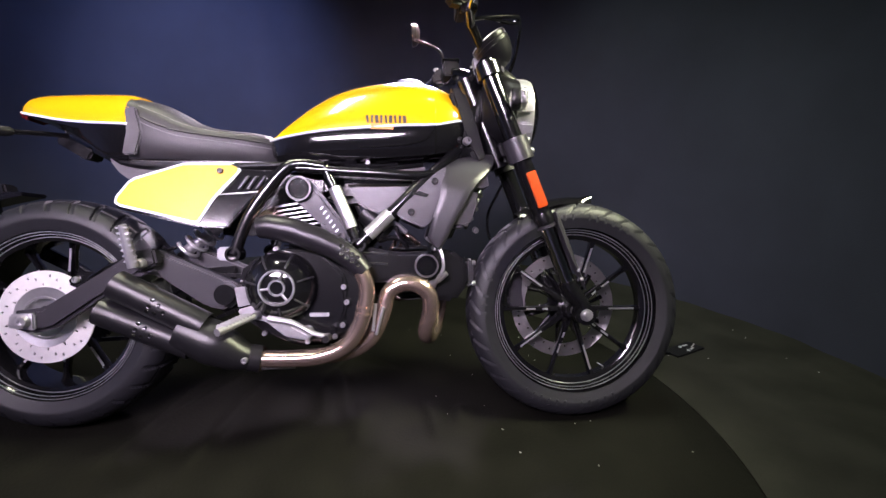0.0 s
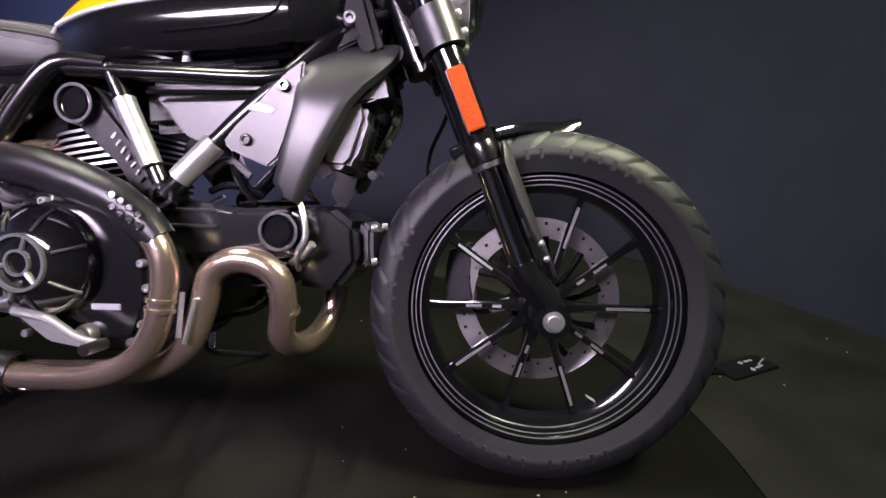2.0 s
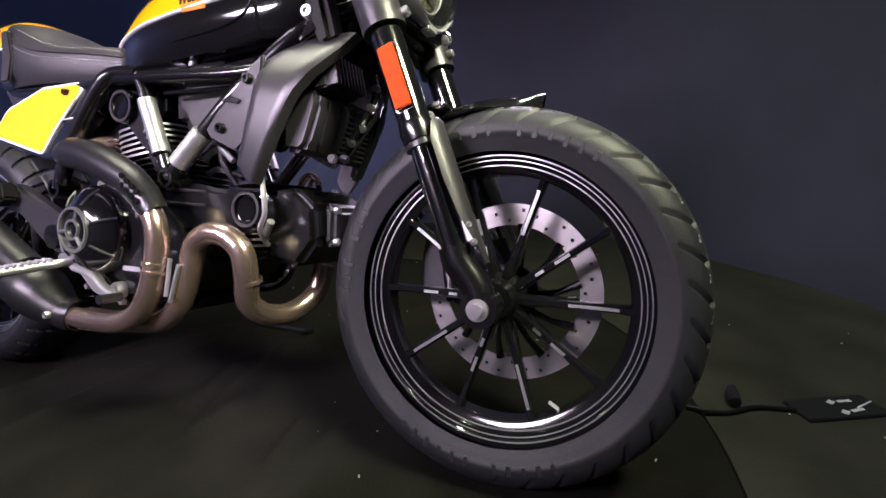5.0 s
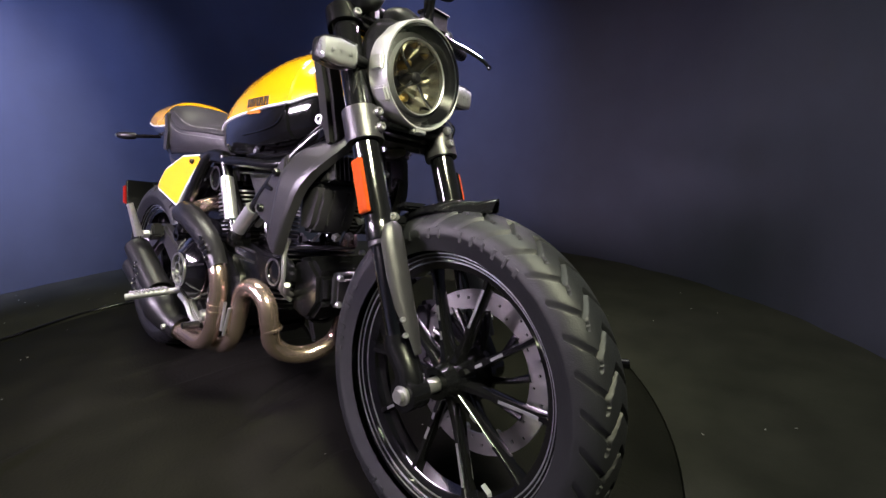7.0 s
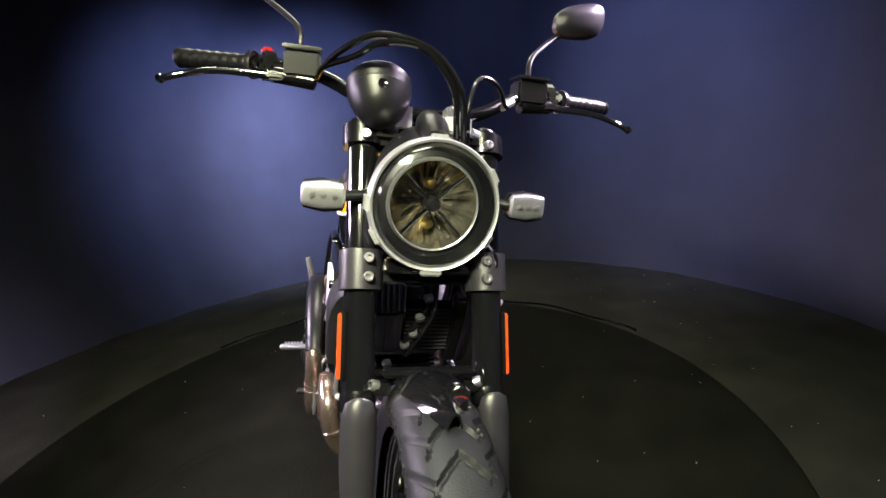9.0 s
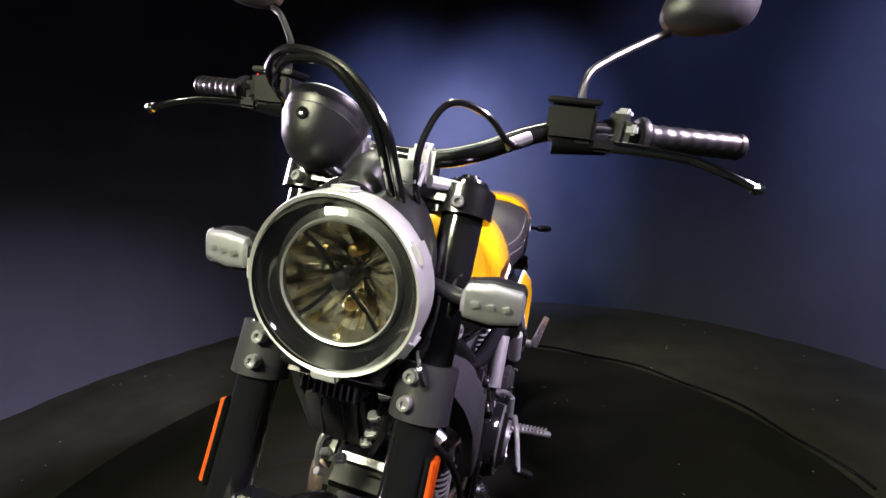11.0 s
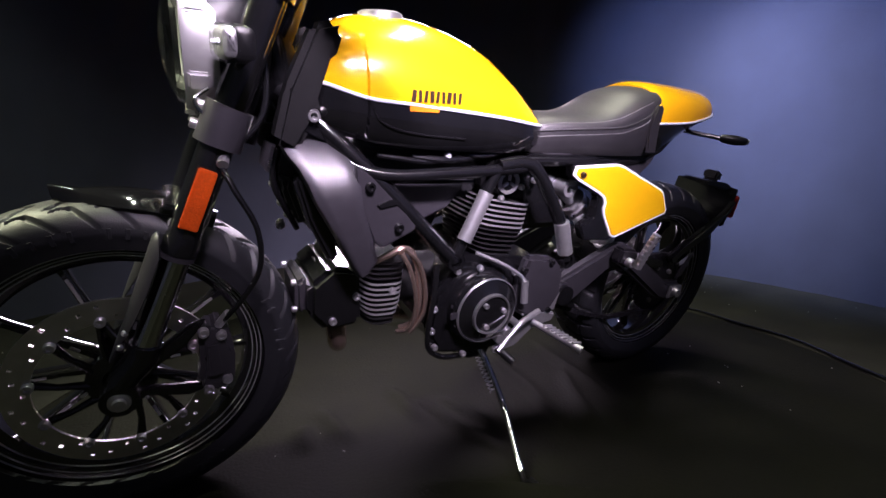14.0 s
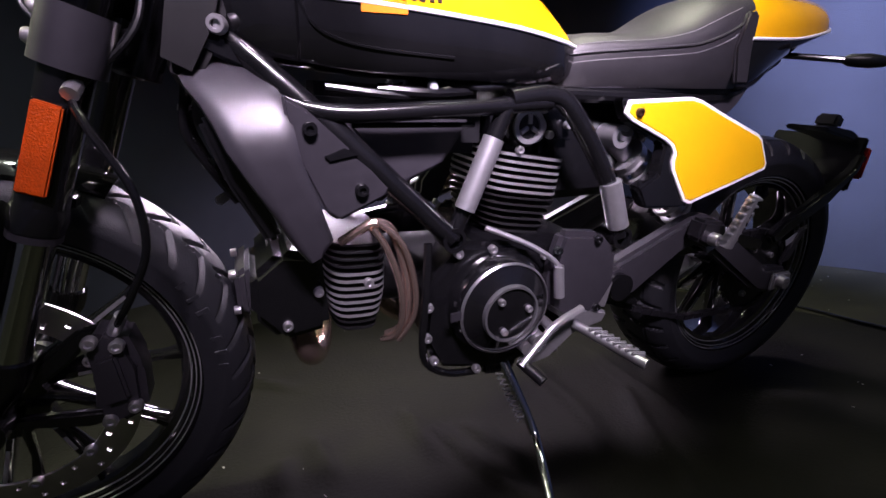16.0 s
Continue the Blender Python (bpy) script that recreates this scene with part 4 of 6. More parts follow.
for k in range(3):
    a = 0.9 + k * 2 * math.pi / 3
    bolt((lc[0] + 0.032 * math.cos(a), lc[1] + 0.072, lc[2] + 0.032 * math.sin(a)), (0, 1, 0), 0.006, alt)
part("case_badge", block((0.085, 0.175, 0.392), (0.06, 0.004, 0.016), (0, 0, 8), 0.001), GREY, alt, "grey raised lettering bar")
part("left_case", prism([(-0.19, 0.44), (-0.1, 0.47), (-0.02, 0.49), (0.08, 0.5), (0.14, 0.43), (0.15, 0.34), (0.12, 0.28), (0.02, 0.255), (-0.1, 0.262), (-0.2, 0.32)], 0.12, 0.148, 0.01), SATIN, engine)
for x, z in ((0.09, 0.485), (0.14, 0.4), (0.13, 0.3), (0.03, 0.485), (-0.07, 0.462), (0.142, 0.345), (0.05, 0.265), (-0.11, 0.27)):
    bolt((x, 0.148, z), (0, 1, 0), 0.0075, engine)
spc = part("sprocket_cover", prism([(-0.085, 0.51), (-0.165, 0.5), (-0.205, 0.46), (-0.21, 0.40), (-0.18, 0.35), (-0.12, 0.335), (-0.07, 0.37), (-0.065, 0.44)], 0.145, 0.178, 0.01), GREY, engine, "grey sprocket cover")
for x, z in ((-0.155, 0.49), (-0.075, 0.48), (-0.17, 0.36)):
    bolt((x, 0.178, z), (0, 1, 0), 0.0075, spc, SATIN)
part("clutch_line", tube([(0.04, 0.14, 0.52), (-0.03, 0.165, 0.49), (-0.075, 0.185, 0.455), (-0.08, 0.185, 0.41)], 0.0045, 8, 6), STEEL, engine, "steel-braided clutch line")
part("slave_cylinder", tube([(-0.075, 0.185, 0.455), (-0.08, 0.188, 0.4)], 0.009, 12), ALU, engine)
part("front_hose", tube([(0.262, 0.1, 0.51), (0.24, 0.12, 0.53), (0.216, 0.125, 0.542), (0.193, 0.125, 0.53), (0.176, 0.124, 0.486), (0.166, 0.122, 0.418), (0.172, 0.115, 0.36), (0.195, 0.095, 0.335)], 0.0075, 10, 6), COPPER, engine, "shiny steel oil line")
part("front_hose", tube([(0.22, 0.13, 0.535), (0.2, 0.134, 0.5), (0.182, 0.135, 0.44), (0.178, 0.13, 0.385), (0.186, 0.12, 0.345), (0.205, 0.1, 0.33)], 0.0055, 10, 6), COPPER, engine, "tinted steel oil line")
part("oil_line", tube([(0.214, 0.128, 0.545), (0.178, 0.135, 0.508), (0.158, 0.134, 0.441), (0.158, 0.13, 0.382), (0.182, 0.12, 0.335)], 0.005, 10, 6), COPPER, engine)
part("oil_line", tube([(0.138, 0.14, 0.505), (0.144, 0.148, 0.423), (0.15, 0.148, 0.344), (0.142, 0.145, 0.295), (0.1, 0.14, 0.262), (0.04, 0.135, 0.25)], 0.0068, 10, 6), GLOSS, engine)
part("valve_plate", prism([(-0.005, 0.693), (-0.03, 0.706), (-0.07, 0.70), (-0.088, 0.672), (-0.08, 0.648), (-0.055, 0.64), (-0.01, 0.655)], 0.094, 0.1015, 0.003), ALU, barrel, "bare machined valve cover plate")
for k in range(3):
    a = 1.57 + k * 2.094
    part("cover_spoke", tube([(-0.045 + r * math.cos(a), 0.113, 0.672 + r * math.sin(a)) for r in (0.004, 0.019)], 0.004, 6), ALU, barrel)
for x, z in ((0.225, 0.44), (0.3, 0.43), (0.31, 0.5), (0.35, 0.38)):
    bolt((x, 0.108 if x < 0.28 else 0.092, z), (0, 1, 0), 0.008, front_barrel)

# oil cooler and regulator in front
cooler = part("oil_cooler", block((0.375, 0.045, 0.615), (0.03, 0.1, 0.12), (0, 18, 0), 0.004), GLOSS, bike, "black finned oil cooler")
for k in range(11):
    z = 0.565 + k * 0.0098
    part("cooler_fin", block((0.393 + (z - 0.615) * 0.33, 0.045, z), (0.006, 0.095, 0.0035), (0, 18, 0), 0.0008), GREY, cooler)
part("cooler_duct", prism([(0.4, 0.7), (0.428, 0.69), (0.405, 0.61), (0.365, 0.525), (0.345, 0.53), (0.365, 0.61)], 0.09, 0.118, 0.006), SATIN, cooler, "black duct beside the cooler")
reg = part("voltage_regulator", block((0.412, -0.06, 0.694), (0.036, 0.1, 0.058), (0, -12, 0), 0.004), GREY, bike, "finned grey voltage regulator")
for k in range(9):
    part("regulator_fin", block((0.437, -0.104 + k * 0.011, 0.698), (0.022, 0.0035, 0.052), (0, -12, 0), 0.0008), GREY, reg)
scoop = part("air_scoop", prism([(0.345, 0.668), (0.418, 0.664), (0.424, 0.64), (0.4, 0.57), (0.385, 0.556), (0.345, 0.56)], -0.118, -0.012, 0.01), GREY, bike, "smooth grey plastic box under the regulator")
for y in (-0.085, -0.045):
    part("scoop_rib", tube([(0.423, y, 0.65), (0.404, y, 0.575)], 0.0028, 6), GREY, scoop)
loom = [[(0.43, 0.02, 0.74), (0.445, 0.03, 0.69), (0.435, 0.01, 0.64), (0.41, -0.01, 0.585)], [(0.44, 0.045, 0.73), (0.45, 0.04, 0.67), (0.43, 0.025, 0.62), (0.4, 0.0, 0.56)]]
for q in loom:
    part("wiring", tube(q, 0.006, 8, 6), SATIN, scoop)
for x, y, z in ((0.447, 0.03, 0.7), (0.445, 0.016, 0.66), (0.43, 0.008, 0.62), (0.415, -0.005, 0.59), (0.425, -0.04, 0.555), (0.42, -0.07, 0.552)):
    part("connector", block((x, y, z), (0.016, 0.018, 0.014), (15, 30, 20), 0.003), MACHINED, scoop, "shiny plug")

# ---- exhaust ----
front_pipe = [(0.33, 0.035, 0.345), (0.318, 0.02, 0.285), (0.3, -0.03, 0.252), (0.284, -0.085, 0.255), (0.28, -0.125, 0.285), (0.291, -0.142, 0.335), (0.285, -0.148, 0.38), (0.255, -0.152, 0.405), (0.214, -0.154, 0.408), (0.18, -0.155, 0.385), (0.165, -0.155, 0.335), (0.14, -0.155, 0.275), (0.1, -0.15, 0.24), (0.04, -0.148, 0.222), (-0.06, -0.15, 0.214), (-0.16, -0.16, 0.216)]
rear_pipe = [(-0.13, -0.06, 0.60), (-0.145, -0.13, 0.575), (-0.11, -0.172, 0.552), (-0.03, -0.182, 0.532), (0.05, -0.188, 0.495), (0.108, -0.19, 0.447), (0.126, -0.19, 0.39), (0.108, -0.19, 0.305), (0.068, -0.188, 0.25), (0.0, -0.185, 0.224), (-0.08, -0.182, 0.219), (-0.16, -0.18, 0.22)]
exhaust = part("exhaust_pipe", tube(rear_pipe, 0.0205, 20, 8), COPPER, bike, "heat-tinted steel exhaust header")
part("front_header", tube(front_pipe, 0.0215, 20, 8), COPPER, exhaust, "heat-tinted looping header")
for at, way, r in (((0.291, -0.136, 0.325), (-0.02, -0.3, 1), 0.0225), ((0.12, -0.19, 0.35), (0.15, 0, 1), 0.0215), ((0.118, -0.19, 0.335), (0.15, 0, 1), 0.0215), ((-0.14, -0.17, 0.219), (1, 0, 0), 0.03)):
    part("clamp_band", lathe([(r, 0.004), (r + 0.0015, 0.003), (r + 0.0015, -0.003), (r, -0.004)], at, way, 28, closed=True), COPPER, exhaust)
for q in ([(0.148, -0.182, 0.36), (0.142, -0.186, 0.29)], [(0.168, -0.18, 0.35), (0.15, -0.184, 0.28)]):
    part("clamp_bar", tube(q, 0.004, 8), STEEL, exhaust, "steel clamp bar")
rings = []
spine = [(-0.145, 0.552, 0.026), (-0.12, 0.556, 0.031), (-0.06, 0.545, 0.033), (0.0, 0.524, 0.032), (0.05, 0.502, 0.03), (0.09, 0.473, 0.028), (0.118, 0.44, 0.025)]
for i, (x, z, r) in enumerate(spine):
    a, b = spine[max(i - 1, 0)], spine[min(i + 1, len(spine) - 1)]
    tn = Vector((b[0] - a[0], 0, b[1] - a[1])).normalized()
    nm = Vector((-tn.z, 0, tn.x))
    c = Vector((x, -0.186, z))
    outer = [c + r * (math.cos(q) * nm + math.sin(q) * Vector((0, -1, 0))) for q in [radians(-25 + 230 * k / 14) for k in range(15)]]
    innr = [c + (r - 0.003) * (math.cos(q) * nm + math.sin(q) * Vector((0, -1, 0))) for q in [radians(205 - 230 * k / 14) for k in range(15)]]
    rings.append([tuple(p) for p in outer + innr])
shield = part("heat_shield", loft(rings), DGREY, exhaust, "dark grey heat shield with punched holes")
# nothing is cut: black discs stand for the shade in the shield's holes
for k in range(8):
    x = 0.066 + (k % 4) * 0.013
    z = 0.497 - (k % 4) * 0.0095 + (0.011 if k < 4 else -0.006)
    part("shield_hole_shade", lathe([(0.0, 0.0005), (0.0048, 0.0005), (0.0058, 0.0012), (0.0058, -0.002)], (x, -0.2155 + (0.001 if k < 4 else 0.0005), z), (0.1, -1, 0.15), 14), GLOSS, shield, "dark disc as the shade in a punched hole")
muffler = part("muffler", tube([(-0.16, -0.178, 0.222), (-0.2, -0.182, 0.234), (-0.25, -0.186, 0.262), (-0.33, -0.188, 0.298)], [0.026, 0.042, 0.056, 0.05], 24, 6), MATTE, bike, "black twin-barrel muffler")
for a, b, r in (((-0.27, -0.196, 0.305), (-0.478, -0.2, 0.412), 0.037), ((-0.3, -0.194, 0.257), (-0.517, -0.198, 0.347), 0.034)):
    can = part("muffler_can", tube([a, b], r, 28, bore=0.9), MATTE, muffler, "satin black silencer can", 40)
    d = (Vector(b) - Vector(a)).normalized()
    up = Vector((0, -1, 0)).cross(d)
    # black discs on the can give its punched holes their shade
    for k, (u, w) in enumerate(((0.05, 0.012), (0.05, -0.012), (0.068, 0.018), (0.068, 0.0), (0.068, -0.016), (0.032, 0.0))):
        q = Vector(a) + d * (0.06 + u)
        ang = w / r
        n = (Vector((0, -1, 0)) * math.cos(ang) + Vector((0, 0, 1)) * math.sin(ang))
        n = (n - d * n.dot(d)).normalized()
        part("can_hole_shade", lathe([(0, 0.0004), (0.0042, 0.0006), (0.005, 0.001), (0.0055, -0.001)], q + n * r, n, 12), GLOSS, can, "dark disc as the shade in a punched hole")
part("joint_band", tube([(-0.145, -0.172, 0.219), (-0.17, -0.18, 0.224)], 0.034, 24), DGREY, muffler)
bolt((-0.17, -0.212, 0.225), (0, -1, 0), 0.008, muffler)
part("exhaust_bracket", tube([(-0.16, -0.18, 0.195), (-0.06, -0.16, 0.193)], 0.0035, 8), STEEL, exhaust, "thin steel guard wire")

# ---- swingarm, shock, chain ----
swing = part("swingarm", tube([(-0.235, -0.155, 0.382), (-0.235, 0.155, 0.382)], 0.032, 24), GREY, bike, "dark grey cast swingarm")
for s in (1, -1):
    arm = [(-0.2, 0.37), (-0.205, 0.405), (-0.245, 0.425), (-0.42, 0.498), (-0.47, 0.493), (-0.52, 0.455), (-0.69, 0.347), (-0.765, 0.338), (-0.775, 0.30), (-0.72, 0.28), (-0.66, 0.295), (-0.5, 0.405), (-0.455, 0.432), (-0.41, 0.428), (-0.29, 0.348), (-0.24, 0.338)]
    part("swing_arm_side", prism(arm, s * 0.112, s * 0.148, 0.009), GREY, swing, "dark grey cast arm")
    part("pivot_cap", tube([(-0.235, s * 0.145, 0.382), (-0.235, s * 0.17, 0.382)], 0.026, 28, bore=0.72), SATIN, swing)
    bolt((-0.235, s * 0.152, 0.382), (0, s, 0), 0.014, swing)
    part("axle_block", prism([(-0.70, 0.335), (-0.76, 0.333), (-0.765, 0.298), (-0.70, 0.292)], s * 0.146, s * 0.158, 0.004), ALU, swing, "bare aluminium axle block")
    bolt((-0.7225, s * 0.158, 0.315), (0, s, 0), 0.016, swing)
    peg = part("passenger_peg_bracket", prism([(-0.40, 0.50), (-0.46, 0.49), (-0.47, 0.455), (-0.43, 0.44), (-0.39, 0.46)], s * 0.15, s * 0.185, 0.006), DGREY, bike, "cast passenger footpeg bracket")
    part("passenger_peg", tube([(-0.432, s * 0.21, 0.455), (-0.442, s * 0.235, 0.556)], [0.013, 0.009], 12), ALU, peg, "folded ribbed aluminium footpeg")
    for k in range(7):
        part("peg_tooth", block((-0.434 - 0.0012 * k, s * (0.214 + 0.0035 * k), 0.468 + 0.0135 * k), (0.03, 0.014, 0.005), (0, 0, 0), 0.0015), ALU, peg)
    bolt((-0.425, s * 0.19, 0.462), (0, s, 0), 0.013, peg)
part("chain_guard", prism([(-0.3, 0.44), (-0.5, 0.425), (-0.6, 0.43), (-0.71, 0.40), (-0.7, 0.375), (-0.58, 0.40), (-0.45, 0.395), (-0.3, 0.40)], 0.085, 0.11, 0.005), SATIN, swing)
part("chain_slider", prism([(-0.23, 0.37), (-0.35, 0.31), (-0.34, 0.295), (-0.22, 0.34)], 0.085, 0.112, 0.005), SATIN, swing)
part("swingarm_label", block((-0.49, 0.1495, 0.44), (0.06, 0.002, 0.03), (0, 25, 0), 0.0005), LABEL, swing, "pale paper label")
part("swingarm_label", block((-0.79, 0.124, 0.402), (0.055, 0.002, 0.016), (0, 25, 0), 0.0005), LABEL, swing, "pale paper label")
loop = []
for k in range(13):
    a = radians(90 + 15 * k)
    loop.append((RX + 0.1 * math.cos(a), 0.087, RZ + 0.1 * math.sin(a)))
loop += [(RX + 0.2, 0.087, 0.225), (-0.4, 0.087, 0.262), (-0.28, 0.087, 0.312)]
for k in range(7):
    a = radians(-80 + 28 * k)
    loop.append((-0.2 + 0.04 * math.cos(a), 0.087, 0.37 + 0.04 * math.sin(a)))
loop.append((RX + 0.02, 0.087, RZ + 0.101))
path = [Vector(q) for q in loop]
bm = bmesh.new()
left, i = 0.0, 0
for a, b in zip(path, path[1:]):
    L = (b - a).length
    d = (b - a) / L
    while left < L:
        c = a + d * left
        ang = math.degrees(math.atan2(-d.z, d.x))
        w = 0.016 if i % 2 else 0.011
        own = bmesh.new()
        bmesh.ops.create_cube(own, size=1)
        bmesh.ops.scale(own, vec=(0.0165, w, 0.0115), verts=own.verts)
        bmesh.ops.transform(own, matrix=pose(c.x, c.y, c.z, 0, ang, 0), verts=own.verts)
        merge(own, bm)
        left += 0.0145
        i += 1
    left -= L
part("chain", bm, DGREY, bike, "dark steel drive chain")
shock = part("shock_absorber", tube([(-0.225, 0.085, 0.652), (-0.445, 0.085, 0.485)], 0.017, 16), STEEL, bike, "steel rear shock with a pale coil spring")
co = bmesh.new()
A, B = Vector((-0.285, 0.085, 0.607)), Vector((-0.445, 0.085, 0.488))
ax = (B - A).normalized()
sx_, sy_ = Vector((0, 1, 0)), ax.cross(Vector((0, 1, 0)))
tube([A + (B - A) * (k / 120) + 0.031 * (math.cos(k * 2 * math.pi / 18) * sx_ + math.sin(k * 2 * math.pi / 18) * sy_) for k in range(121)], 0.0058, 8, bm=co)
part("coil_spring", co, BEZEL, shock, "pale silver coil spring")
part("preload_ring", tube([A - ax * 0.012, A + ax * 0.004], 0.035, 24), ALU, shock)
part("shock_mount", tube([(-0.225, 0.07, 0.652), (-0.225, 0.125, 0.652)], 0.02, 20, bore=0.55), ALU, shock)
part("shock_knob", tube([(-0.25, 0.1, 0.632), (-0.235, 0.125, 0.66)], 0.011, 12), ALU, shock)
# rear brake
cal = part("rear_caliper", prism([(-0.62, 0.385), (-0.56, 0.405), (-0.575, 0.44), (-0.64, 0.43), (-0.66, 0.405)], -0.112, -0.07, 0.008), SATIN, bike, "black rear brake caliper")
bolt((-0.63, -0.112, 0.415), (0, -1, 0), 0.009, cal)
part("brake_hose", tube([(-0.6, -0.11, 0.42), (-0.55, -0.12, 0.45), (-0.48, -0.12, 0.475), (-0.38, -0.11, 0.5)], 0.004, 8, 6), SATIN, cal)
part("brake_reservoir", block((-0.25, -0.12, 0.485), (0.035, 0.03, 0.035), (0, 0, 0), 0.005), LABEL, bike, "clear plastic brake fluid reservoir")
# number plate carrier on the swingarm
car = part("plate_carrier", prism([(-0.74, 0.385), (-0.78, 0.41), (-0.9, 0.47), (-0.985, 0.545), (-1.0, 0.585), (-0.985, 0.59), (-0.965, 0.555), (-0.88, 0.505), (-0.76, 0.44), (-0.72, 0.41)], 0.095, 0.118, 0.006), SATIN, bike, "black arm carrying the number plate holder")
part("carrier_stay", prism([(-0.76, 0.34), (-0.80, 0.42), (-0.83, 0.43), (-0.79, 0.345)], 0.118, 0.128, 0.003), GREY, car, "grey metal stay")
part("mudflap", block((-0.985, 0.0, 0.56), (0.012, 0.22, 0.13), (0, -12, 0), 0.004), SATIN, car, "black plate holder")
part("hugger", prism([(-0.985, 0.61), (-0.93, 0.625), (-0.86, 0.64), (-0.85, 0.642), (-0.85, 0.652), (-0.87, 0.653), (-0.96, 0.64), (-0.99, 0.625)], 0.0, 0.095, 0.004), SATIN, car)
part("plate_lamp", block((-0.93, 0.05, 0.66), (0.03, 0.05, 0.03), (0, -15, 0), 0.006), DGREY, car, "number plate lamp")
part("rear_reflector", block((-1.002, 0.1, 0.563), (0.012, 0.035, 0.075), (0, -6, 0), 0.004), RED, car, "red rear reflector")
part("rear_reflector", block((-1.002, -0.1, 0.563), (0.012, 0.035, 0.075), (0, -6, 0), 0.004), RED, car, "red rear reflector")

# ---- footpegs, levers, stand ----
for s in (1, -1):
    bx = -0.145 if s < 0 else -0.125
    fp = part("footpeg_bracket", prism([(-0.2, 0.345), (-0.15, 0.36), (-0.1, 0.345), (-0.06, 0.30), (-0.02, 0.28), (-0.02, 0.265), (-0.08, 0.275), (-0.13, 0.315), (-0.19, 0.325)], s * 0.165, s * 0.18, 0.004), ALU, bike, "cast aluminium rider footpeg bracket")
    part("footpeg", tube([(bx, s * 0.18, 0.335), (bx - 0.055, s * 0.3, 0.312)], [0.0085, 0.0095], 12), ALU, fp, "toothed aluminium footpeg")
    for k in range(8):
        part("peg_tooth", block((bx - 0.018 - 0.0045 * k, s * (0.215 + 0.01 * k), 0.333 - 0.002 * k), (0.024, 0.005, 0.019), (0, 0, s * -20), 0.0015), ALU, fp)
    part("foot_lever", tube([(-0.12, s * 0.19, 0.325), (-0.06, s * 0.195, 0.315), (-0.01, s * 0.2, 0.29), (0.03, s * 0.2, 0.28)] if s < 0 else [(-0.12, 0.2, 0.375), (-0.06, 0.215, 0.365), (-0.02, 0.225, 0.34), (0.015, 0.235, 0.315)], [0.008, 0.007, 0.006, 0.006], 10, 5), ALU, fp, "aluminium foot lever")
    part("lever_tip", tube([(0.03, -0.195, 0.28), (0.03, -0.235, 0.28)] if s < 0 else [(0.012, 0.225, 0.318), (-0.008, 0.265, 0.3)], 0.009, 12), DGREY, fp)
    part("heel_plate", prism([(-0.21, 0.40), (-0.17, 0.405), (-0.15, 0.36), (-0.2, 0.35)], s * 0.165, s * 0.172, 0.002), STEEL, fp)
for k, (x, z, r) in enumerate(((-0.045, 0.335, 0.012), (-0.06, 0.31, 0.015), (-0.03, 0.305, 0.011), (-0.075, 0.34, 0.009))):
    part("shift_linkage", tube([(x, 0.145, z), (x, 0.17 + 0.006 * k, z)], r, 14), STEEL, engine)
stand = part("side_stand", tube([(-0.02, 0.12, 0.245), (-0.03, 0.165, 0.2), (-0.04, 0.212, 0.146), (-0.024, 0.27, 0.12), (0.0, 0.34, 0.096), (0.008, 0.368, 0.088)], [0.011, 0.0095, 0.0085, 0.0085, 0.008, 0.008], 12, 6), CHROME, bike, "steel side stand resting on the cloth")
part("stand_foot", tube([(0.006, 0.362, 0.088), (0.014, 0.385, 0.083), (0.02, 0.402, 0.0875)], [0.009, 0.0075, 0.007], 10), SATIN, stand)
part("stand_pad", block((0.017, 0.398, 0.0845), (0.05, 0.026, 0.006), (11.5, 0, 0), 0.002), SATIN, stand)
co = bmesh.new()
tube([Vector((0.005, 0.15, 0.245)).lerp(Vector((-0.025, 0.19, 0.16)), k / 90) + 0.006 * Vector((math.cos(k * 0.63), math.sin(k * 0.63) * 0.7, math.sin(k * 0.63) * 0.5)) for k in range(91)], 0.0015, 6, bm=co)
part("stand_spring", co, STEEL, stand, "steel return spring")
part("stand_bracket", prism([(-0.06, 0.27), (0.03, 0.275), (0.02, 0.225), (-0.04, 0.22)], 0.1, 0.125, 0.005), SATIN, stand)

# ---- fork ----
def fork_at(z, y, fwd=0.0):
    return (0.447 + 0.395 * (0.99 - z) + fwd, y, z)


